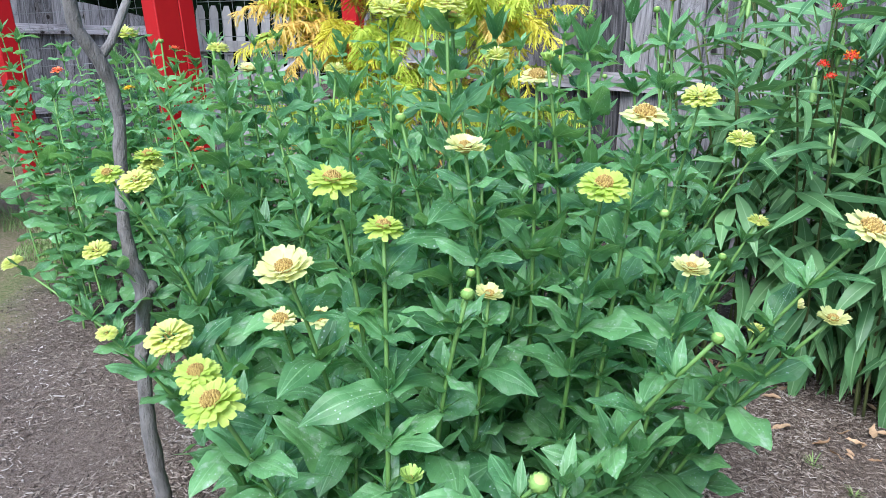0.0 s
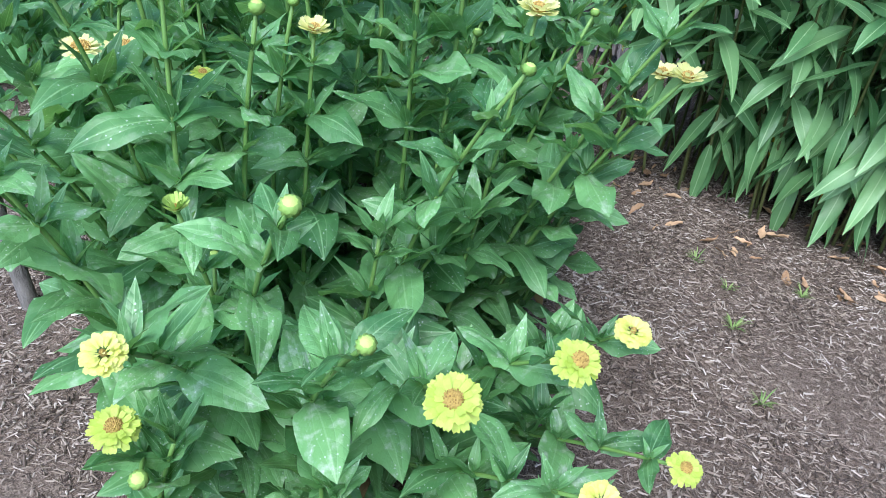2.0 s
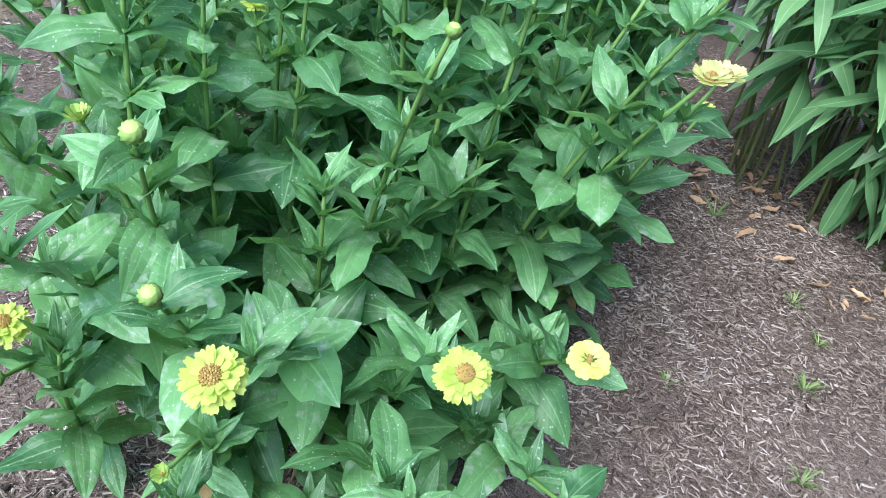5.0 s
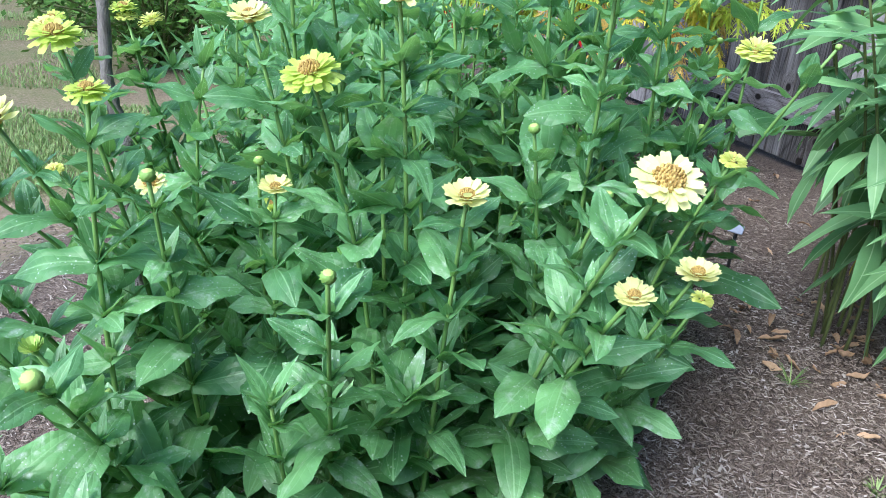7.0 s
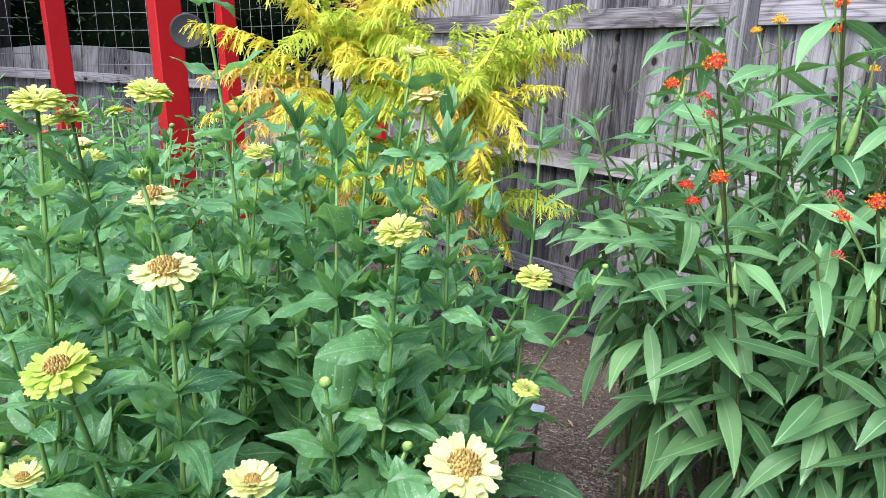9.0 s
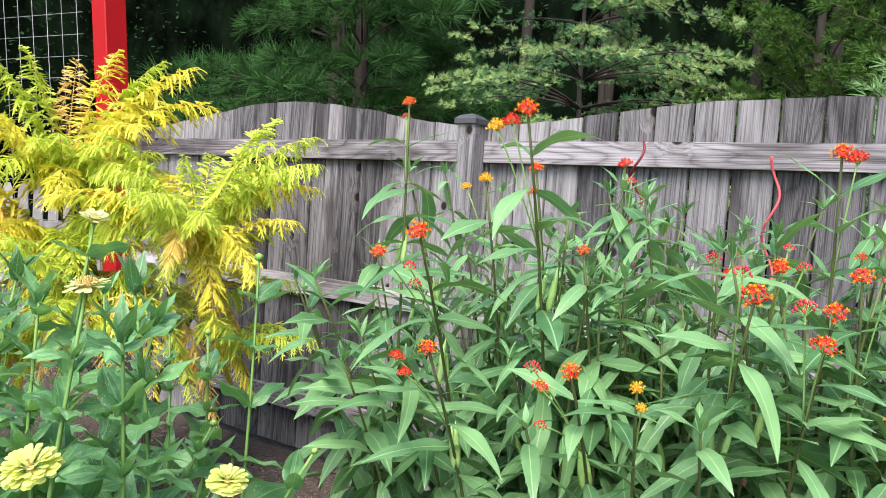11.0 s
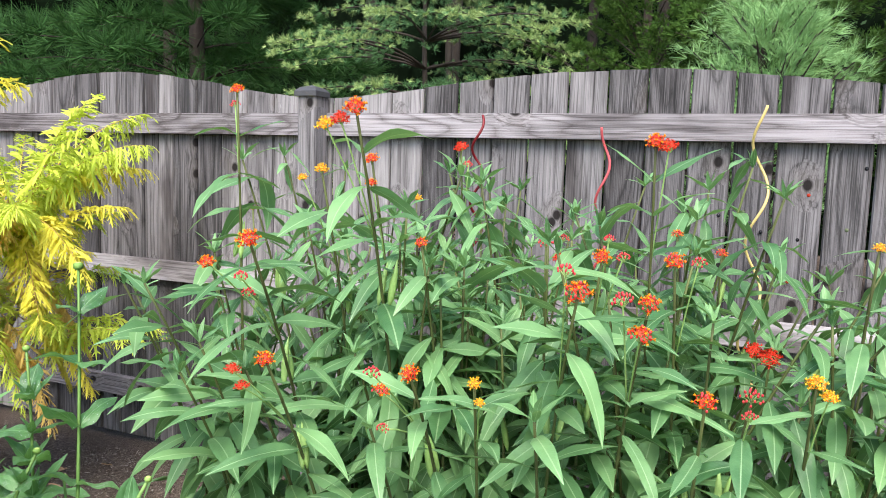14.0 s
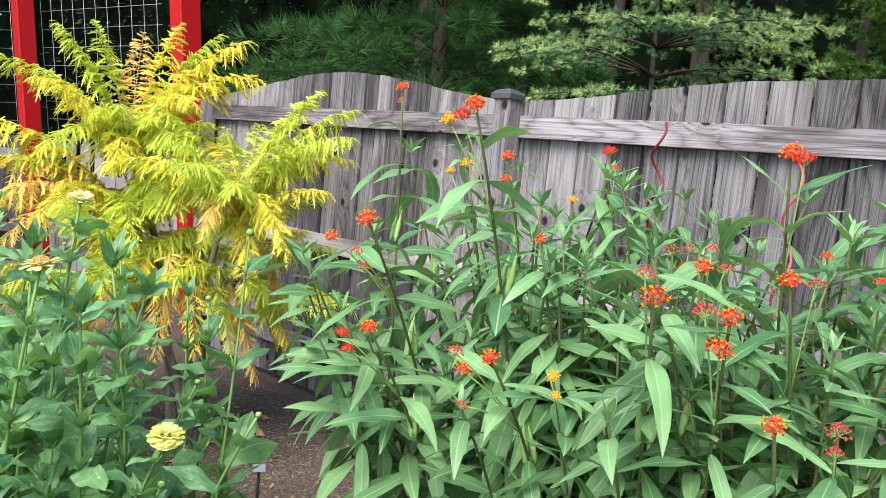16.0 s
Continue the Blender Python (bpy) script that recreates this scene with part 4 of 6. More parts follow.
def head_mesh(layers, mat, seed, cup):
    sh = Shape()
    r = random.Random(seed)
    for n, r1, rise, wd, z0 in layers:
        off = r.uniform(0, 6)
        for i in range(n):
            petal(sh, off + math.tau * i / n + r.uniform(-0.11, 0.11), 0.12, r1 * r.uniform(0.88, 1.05), wd * r.uniform(0.8, 1.1), rise + r.uniform(-0.13, 0.15), cup + r.uniform(-0.07, 0.09), r.random(), 0, z0)
    # green cup below
    prof = ((0.04, -0.34), (0.2, -0.28), (0.27, -0.14), (0.2, 0.0))
    m = 10
    verts = [(q * math.cos(math.tau * i / m), q * math.sin(math.tau * i / m), z) for q, z in prof for i in range(m)]
    sh.add(verts, [(k * m + i, k * m + (i + 1) % m, (k + 1) * m + (i + 1) % m, (k + 1) * m + i) for k in range(3) for i in range(m)], 1)
    return sh.mesh("flower_head", [mat, M_CALYX])


def centre_mesh(rad, high, seed):
    sh = Shape()
    r = random.Random(seed)
    sh.ball((0, 0, 0.02), rad * 0.92, 10, 6, squash=high / rad)
    for i in range(70):
        a, q = i * 2.39996, rad * math.sqrt((i + 0.5) / 70)
        z = 0.02 + high * math.sqrt(max(0.02, 1 - (q / rad) ** 2))
        sh.ball((math.cos(a) * q, math.sin(a) * q, z), rad * r.uniform(0.07, 0.12), 5, 4, squash=2.0)
    return sh.mesh("disc", [M_TAN])


def double_mesh(seed, flat):
    """A full head: a dome of short overlapping petals, upright in the middle and turned down at the rim."""
    sh = Shape()
    r = random.Random(seed)
    count = 104
    for i in range(count):
        u = math.sqrt((i + 0.6) / count)
        lean = radians(6 + 92 * u + r.uniform(-7, 7))
        a = i * 2.39996 + r.uniform(-0.15, 0.15)
        out = Vector((math.cos(a), math.sin(a), 0))
        side = Vector((-out.y, out.x, 0))
        along = out * math.sin(lean) + Vector((0, 0, math.cos(lean) * flat))
        tip = along * r.uniform(0.9, 1.06)
        tip.z += 0.08
        root = tip * 0.42
        curl = (out * math.cos(lean) - Vector((0, 0, math.sin(lean)))) * 0.12
        wide = (0.07 + 0.115 * u) * r.uniform(0.85, 1.15)
        verts = []
        for t, w in ((0.0, 0.45), (0.5, 0.9), (0.82, 1.0), (1.0, 0.5)):
            mid = root.lerp(tip, t) + curl * t ** 3
            lift = along * (0.05 * w * (1 - 0.6 * t))
            verts += [mid - side * wide * w + lift, mid, mid + side * wide * w + lift]
        sh.add([tuple(v) for v in verts], [(k * 3 + q, k * 3 + q + 1, k * 3 + q + 4, k * 3 + q + 3) for k in range(3) for q in range(2)], 0)
    prof = ((0.04, -0.34), (0.22, -0.28), (0.32, -0.12), (0.3, 0.02))
    m = 10
    verts = [(q * math.cos(math.tau * i / m), q * math.sin(math.tau * i / m), z) for q, z in prof for i in range(m)]
    sh.add(verts, [(k * m + i, k * m + (i + 1) % m, (k + 1) * m + (i + 1) % m, (k + 1) * m + i) for k in range(3) for i in range(m)], 1)
    return sh.mesh("flower_head", [M_LIME, M_CALYX])


DOUBLE = [double_mesh(k, 0.56 + 0.1 * k) for k in range(3)]
RINGED = [head_mesh([(16, 1.0, -0.05, 0.155, 0.0), (15, 0.95, 0.14, 0.15, 0.03), (13, 0.83, 0.32, 0.145, 0.05), (10, 0.68, 0.5, 0.13, 0.07)], M_RING, 10 + k, 0.14 + 0.05 * k) for k in range(2)]
OPEN = [head_mesh([(14, 1.0, 0.14, 0.175, 0.0), (11, 0.9, 0.26, 0.165, 0.05), (7, 0.72, 0.4, 0.14, 0.08)], M_PALE, 20 + k, 0.08 + 0.06 * k) for k in range(3)]
PALE2 = [head_mesh([(13, 1.0, 0.28, 0.22, 0.0), (11, 0.88, 0.45, 0.2, 0.05), (8, 0.66, 0.7, 0.17, 0.1)], M_PALE, 30 + k, 0.07) for k in range(2)]
CENTRE_BIG, CENTRE_MID, CENTRE_LOW = centre_mesh(0.46, 0.36, 1), centre_mesh(0.36, 0.34, 2), centre_mesh(0.16, 0.42, 3)


def bud_mesh(tip):
    """A scaly ball, drawn as one closed form."""
    sh = Shape()
    n, m = 18, 9
    verts = [(0, 0, -0.62)]
    for i in range(1, m):
        a = -math.pi / 2 + math.pi * i / m
        for j in range(n):
            k = 1 + 0.15 * (1 if (j + i) % 2 else -0.5) * math.cos(a)
            verts.append((math.cos(a) * math.cos(math.tau * j / n) * k, math.cos(a) * math.sin(math.tau * j / n) * k, 0.88 * math.sin(a) * k + 0.25))
    verts.append((0, 0, 1.05 + tip))
    faces = [(0, 1 + (j + 1) % n, 1 + j) for j in range(n)]
    for i in range(m - 2):
        faces += [(1 + i * n + j, 1 + i * n + (j + 1) % n, 1 + (i + 1) * n + (j + 1) % n, 1 + (i + 1) * n + j) for j in range(n)]
    t = len(verts) - 1
    faces += [(t, 1 + (m - 2) * n + j, 1 + (m - 2) * n + (j + 1) % n) for j in range(n)]
    sh.add(verts, faces)
    sh.s = [1 if k >= n * (m - 2) else 0 for k in range(len(faces))]
    return sh.mesh("bud", [M_CALYX, M_BUDTIP])


BUD = [bud_mesh(0.0), bud_mesh(0.15)]
OPENING = [head_mesh([(15, 0.85, 0.75, 0.14, 0.0), (13, 0.7, 1.1, 0.13, 0.05), (10, 0.45, 1.8, 0.1, 0.1)], M_BUDTIP, 50, 0.0)]


def colour_heads(mat, seed):
    return head_mesh([(15, 1.0, 0.1, 0.18, 0.0), (12, 0.8, 0.4, 0.17, 0.05), (8, 0.5, 0.8, 0.14, 0.1)], mat, seed, 0.12)


SALMON = plain_material("salmon petal", (0.72, 0.14, 0.07), (0.85, 0.26, 0.12), 6, 0.55, through=0.25, island=True)
HEAD_KINDS = {
    "double": (DOUBLE, CENTRE_LOW, "lime yellow double zinnia"),
    "ringed": (RINGED, CENTRE_MID, "lime yellow zinnia with tan centre"),
    "open": (OPEN, CENTRE_BIG, "pale cream zinnia, big brown centre,"),
    "pale": (PALE2, CENTRE_MID, "pale yellow cupped zinnia"),
    "opening": (OPENING, CENTRE_LOW, "half-open lime green zinnia"),
    "red": ([colour_heads(M_RED, 60)], CENTRE_LOW, "red zinnia"),
    "salmon": ([colour_heads(SALMON, 61)], CENTRE_LOW, "salmon orange zinnia"),
    "gold": ([colour_heads(M_YELLOW, 62)], CENTRE_LOW, "golden yellow zinnia"),
}


def zinnia(base, tip, head, size, look_way=(0, 0, 1), leaf=0.095, gap=0.066, first=0.16, twigs=1):
    """One stem with leaf pairs set crosswise, a head, bud or leafy tip, and short side shoots."""
    bx, by = base
    text = HEAD_KINDS[head][2] + " on a tall leafy green stem" if head in HEAD_KINDS else ("leafy green zinnia stem with a round green bud" if head else "leafy green zinnia stem without flower")
    plant = thing("zinnia", bx, by, 0, text, "flower", "zinnia bed")
    o = Vector((bx, by, 0))
    end = Vector(tip) - o
    side = Vector((U(-0.05, 0.05), U(-0.05, 0.05), 0)) + Vector((-end.x, -end.y, 0)) * 0.18
    pts = bent((0, 0, -0.02), end, side, 12)
    sh = Shape()
    sh.tube(pts, [0.0048 - 0.0022 * i / 12 for i in range(13)], 6)
    part("stem", sh, [M_STEM], plant)
    ln = sum((pts[i + 1] - pts[i]).length for i in range(12))
    az, s = U(0, math.tau), first
    k = 0
    while s < ln - (0.035 if head else 0.0):
        f = min(0.999, s / ln) * 12
        i = int(f)
        p = pts[i].lerp(pts[i + 1], f - i)
        rel = s / ln
        size_l = leaf * (0.75 + 0.48 * math.sin(math.pi * min(1, rel * 0.95 + 0.12))) * U(0.85, 1.15)
        if rel > 0.9:
            size_l *= 0.9
        up = -10 + 44 * rel + U(-20, 20)
        if bx < 0.02 and k % 2 == 0:
            put("leaf_spray", rng.choice(Z_PAIR), plant, Matrix.Translation(p) @ Matrix.Rotation(az + U(-0.25, 0.25), 4, 'Z') @ Matrix.Rotation(U(-0.2, 0.2), 4, 'X') @ Matrix.Scale(size_l * 1.1, 4))
        for sgn in (0, math.pi) if bx >= 0.02 else ():
            m = Matrix.Translation(p) @ Matrix.Rotation(az + sgn + U(-0.25, 0.25), 4, 'Z') @ Matrix.Rotation(-radians(up + U(-10, 10)), 4, 'Y') @ Matrix.Rotation(U(-0.5, 0.5), 4, 'X') @ Matrix.Scale(size_l * U(0.8, 1.15), 4)
            put("leaf", rng.choice(Z_DEAD if bx > 0.5 and k < 2 and U(0, 1) < 0.07 else Z_LEAF), plant, m)
        if twigs and 0.25 < rel < 0.95 and U(0, 1) < (0.92 if bx > 0.02 else 0.45):
            put("side_shoot", rng.choice(Z_SHOOT), plant, Matrix.Translation(p) @ Matrix.Rotation(az + U(0.5, 1.1), 4, 'Z') @ Matrix.Scale(size_l * U(1.0, 1.5), 4))
        az += math.pi / 2 + U(-0.2, 0.2)
        s += gap * U(0.85, 1.2)
        k += 1
    way = ((pts[12] - pts[11]).normalized() * 0.45 + Vector(look_way)).normalized()
    if head in HEAD_KINDS:
        kinds, mid, _ = HEAD_KINDS[head]
        hd = put("flower_head", rng.choice(kinds), plant, aim(end, way, size / 2, U(0, 6)))
        put("disc", mid, hd, label="tan seed disc")
    elif head == "bud":
        put("bud", rng.choice(BUD), plant, aim(end, way, size * 0.38, U(0, 6)), "round green flower bud")
    else:
        put("leafy_tip", rng.choice(Z_TIP), plant, Matrix.Translation(end) @ Matrix.Rotation(az, 4, 'Z') @ Matrix.Scale(leaf * U(0.95, 1.25), 4))


def foot(x, y, z):
    """Where the stem of a head at x, y stands: drawn back towards the bed."""
    tx, ty = 0.45 - x, -2.45 - y
    k = 0.10 + 0.16 * max(0.0, 0.95 - z)
    fx, fy = x + tx * k + U(-0.05, 0.05), y + ty * k + U(-0.05, 0.05)
    for _ in range(12):
        if inside(fx, fy, BED):
            break
        fx, fy = fx + (0.3 - fx) * 0.12, fy + (-2.4 - fy) * 0.12
    return fx, fy


# heads: place, kind, width
HEADS = [
    (0.60, -3.11, 0.712, "double", 0.060), (0.748, -3.038, 0.821, "pale", 0.068), (0.801, -2.933, 0.864, "ringed", 0.052),
    (0.969, -2.721, 0.912, "ringed", 0.068), (0.965, -2.627, 0.991, "open", 0.066), (0.899, -2.317, 0.994, "double", 0.060),
    (1.021, -2.562, 0.781, "pale", 0.056), (1.088, -2.999, 0.679, "bud", 0.026), (0.809, -3.174, 0.725, "ringed", 0.066),
    (0.755, -3.16, 0.735, "ringed", 0.052), (0.864, -2.032, 0.897, "double", 0.056), (1.207, -2.451, 0.855, "open", 0.070),
    (0.934, -3.016, 0.621, "opening", 0.032), (1.143, -2.751, 0.770, "bud", 0.019), (1.06, -2.245, 0.658, "pale", 0.058),
    (0.984, -2.151, 0.565, "double", 0.034), (0.946, -2.112, 0.761, "double", 0.040), (0.77, -2.191, 1.163, "open", 0.060),
    (0.504, -2.029, 1.234, "pale", 0.050), (0.761, -2.744, 0.936, "pale", 0.056), (0.458, -2.675, 0.571, "ringed", 0.042),
    (0.593, -2.873, 0.674, "open", 0.052), (1.112, -3.181, 0.633, "double", 0.033), (0.944, -3.114, 0.405, "ringed", 0.054),
    (1.281, -2.999, 0.591, "ringed", 0.049), (1.269, -2.766, 0.496, "ringed", 0.056), (1.24, -2.56, 0.414, "double", 0.050),
    (1.378, -2.648, 0.335, "ringed", 0.046), (1.356, -2.836, 0.408, "double", 0.044), (1.021, -3.131, 0.401, "bud", 0.024),
    (1.205, -3.019, 0.610, "bud", 0.022), (1.149, -3.011, 0.346, "opening", 0.024), (0.094, -2.875, 0.858, "ringed", 0.056),
    (-0.008, -2.821, 0.816, "double", 0.056), (0.196, -2.995, 0.851, "ringed", 0.052), (0.31, -3.00, 0.855, "double", 0.056),
    (-0.40, -2.98, 0.56, "double", 0.05), (0.74, -2.96, 0.915, "ringed", 0.064), (0.55, -2.911, 0.668, "open", 0.056),
    (0.893, -2.883, 0.789, "bud", 0.022), (0.905, -2.417, 0.816, "bud", 0.02), (0.655, -2.674, 1.127, "double", 0.064),
    (0.631, -2.633, 1.111, "ringed", 0.05), (0.786, -2.595, 1.052, "opening", 0.03), (0.752, -2.572, 1.027, "open", 0.06),
    (0.458, -2.305, 1.046, "double", 0.052), (0.57, -2.682, 0.955, "bud", 0.022), (0.803, -2.73, 0.729, "pale", 0.045),
    (0.20, -2.51, 1.01, "double", 0.05), (0.08, -2.98, 0.69, "double", 0.052), (0.21, -3.03, 0.58, "double", 0.036),
    (-0.29, -2.72, 1.07, "double", 0.062), (-0.24, -2.43, 0.99, "pale", 0.06), (-0.28, -2.49, 1.04, "double", 0.056),
    (-0.30, -2.34, 1.07, "ringed", 0.056), (0.10, -2.87, 0.84, "double", 0.044), (0.27, -2.43, 1.13, "double", 0.08),
    (1.179, -2.442, 0.719, "pale", 0.046),
    (-1.38, -2.30, 0.92, "salmon", 0.05), (-1.35, -2.23, 0.87, "gold", 0.05), (-1.42, -2.00, 1.01, "salmon", 0.05), (-1.5, -2.42, 0.93, "salmon", 0.05),
    (-0.9, -1.75, 0.92, "salmon", 0.04), (-1.7, -2.2, 0.8, "red", 0.05), (-0.6, -1.7, 0.72, "gold", 0.045), (-1.1, -2.1, 0.66, "salmon", 0.045),
]
for hx, hy, hz, kind, wide in HEADS:
    zinnia(foot(hx, hy, hz), (hx, hy, hz), kind, wide, (U(-0.1, 0.35), U(-0.4, 0.05), 1), leaf=U(0.086, 0.108))

# the long stem with the big head leans far out over the mulch; tall bare stems rise behind
zinnia((0.40, -2.30), (0.307, -2.378, 1.44), None, 0, leaf=0.125, gap=0.12, first=0.3, twigs=0)
zinnia((0.62, -1.86), (0.44, -1.62, 1.16), "bud", 0.024, leaf=0.125, gap=0.10, first=0.4, twigs=0)

# tall full-leaved stems along the back of the bed, and one that leans out over the mulch
for fx, fy, tx, ty, h in ((0.60, -2.02, 0.58, -2.0, 1.12), (0.70, -2.14, 0.74, -2.12, 1.08), (0.66, -2.26, 0.64, -2.26, 1.06), (0.36, -2.16, 0.35, -2.18, 1.08), (0.22, -2.02, 0.20, -2.0, 1.10), (0.12, -1.80, 0.10, -1.76, 1.05), (0.42, -1.92, 0.44, -1.86, 1.04), (0.02, -2.05, -0.02, -2.02, 1.10), (0.50, -2.12, 0.48, -2.10, 1.10)):
    zinnia((fx, fy), (tx, ty, h), None, 0, leaf=U(0.112, 0.13), gap=0.076, first=0.3)
zinnia((0.66, -2.00), (0.86, -1.86, 0.90), "bud", 0.014, leaf=0.105, gap=0.085, first=0.3, twigs=0)


def fill_bed():
    r = random.Random(23)
    spots = []
    tries = 0
    while len(spots) < 108 and tries < 6000:
        tries += 1
        x, y = r.uniform(-2.3, 1.0), r.uniform(-3.0, -1.2)
        near = x > 0.0
        if not inside(x, y, BED) or (not near and r.random() < 0.25) or (x < 0.35 and y > -1.62):
            continue
        lim = 0.105 if near else 0.125
        if any((x - a) ** 2 + (y - b) ** 2 < lim * lim for a, b in spots):
            continue
        spots.append((x, y))
    for x, y in spots:
        h = r.uniform(0.72, 1.0)
        if x > 0.6 and y < -2.1:
            h = r.uniform(0.48, 0.80)
        if y < -2.75 and x > 0.3:
            h = r.uniform(0.34, 0.62)
        if y > -2.25 and x > 0.1:
            h = r.uniform(0.72, 1.0)
        if x < -0.2:
            h = r.uniform(0.78, 1.06)
        ox, oy = (x - 0.45) * 0.16 + r.uniform(-0.06, 0.06), (y + 2.45) * 0.16 + r.uniform(-0.06, 0.06)
        if x > 0.55:
            ox += 0.05
        kind = "bud" if r.random() < 0.22 else None
        zinnia((x, y), (x + ox, y + oy, h), kind, 0.018, leaf=r.uniform(0.09, 0.120), first=0.12, gap=0.068 if x > -0.1 else 0.075)


fill_bed()
# low side plants at the front edge of the bed
for lx, ly, lz in ((0.98, -2.92, 0.30), (1.02, -2.72, 0.34), (1.06, -2.62, 0.28), (1.0, -2.5, 0.32), (0.86, -3.04, 0.38), (1.1, -2.78, 0.22), (1.14, -2.88, 0.25), (1.04, -2.97, 0.30), (1.16, -2.68, 0.22)):
    zinnia((lx - 0.08, ly + 0.05), (lx + 0.12, ly - 0.03, lz), None, 0, leaf=U(0.085, 0.105), first=0.08, gap=0.062)


# ---- milkweed ----
def umbel_mesh(kind, seed):
    """A loose cluster of small hooded florets and round buds on thin stalks, one across."""
    sh = Shape()
    r = random.Random(seed)
    n = 20
    for i in range(n):
        a, el = i * 2.39996, radians(-5 + 90 * ((i + 0.5) / n) ** 1.3)
        d = Vector((math.cos(a) * math.cos(el), math.sin(a) * math.cos(el), math.sin(el) * 0.85))
        tip = d * r.uniform(0.36, 0.48)
        sh.tube([(0, 0, -0.25), tip * 0.5 + Vector((0, 0, -0.08)), tip], 0.012, 4, 0, False)
        r.random()
        if kind == "buds" or (kind == "mixed" and i % 3 == 0):
            sh.ball(tip, 0.056, 6, 5, 3, 1.5)
            continue
        u = d.orthogonal().normalized()
        v = d.cross(u)
        for k in range(5):
            b = math.tau * k / 5
            w = u * math.cos(b) + v * math.sin(b)
            t = d.cross(w) * 0.042
            e = tip + w * 0.13 - d * 0.07
            sh.add([tip - t * 0.4, tip + t * 0.4, e + t, e + w * 0.03 - d * 0.03, e - t], [(0, 1, 2, 3, 4)], 1)
            c = tip + w * 0.045 + d * 0.09
            sh.add([tip + t * 0.6, tip - t * 0.6, c - t * 0.5, c + w * 0.05 + d * 0.03, c + t * 0.5], [(0, 1, 2, 3, 4)], 2)
    pal = {"fire": (M_RED, M_ORANGE, M_CRIMSON), "mixed": (M_RED, M_ORANGE, M_CRIMSON), "buds": (M_RED, M_RED, M_CRIMSON), "gold": (M_ORANGE, M_YELLOW, M_YELLOW), "red": (M_RED, M_RED, M_CRIMSON)}[kind]
    return sh.mesh("umbel", [M_POD, *pal])


UMBEL = {k: [umbel_mesh(k, s) for s in (1, 2)] for k in ("fire", "mixed", "buds", "gold", "red")}
sh = Shape()
sh.tube([(0, 0, 0), (0, 0, 0.15), (0.01, 0, 0.45), (0.02, 0, 0.75), (0.05, 0, 1.0)], [0.02, 0.07, 0.085, 0.05, 0.004], 7)
POD = sh.mesh("seed_pod", [M_POD])


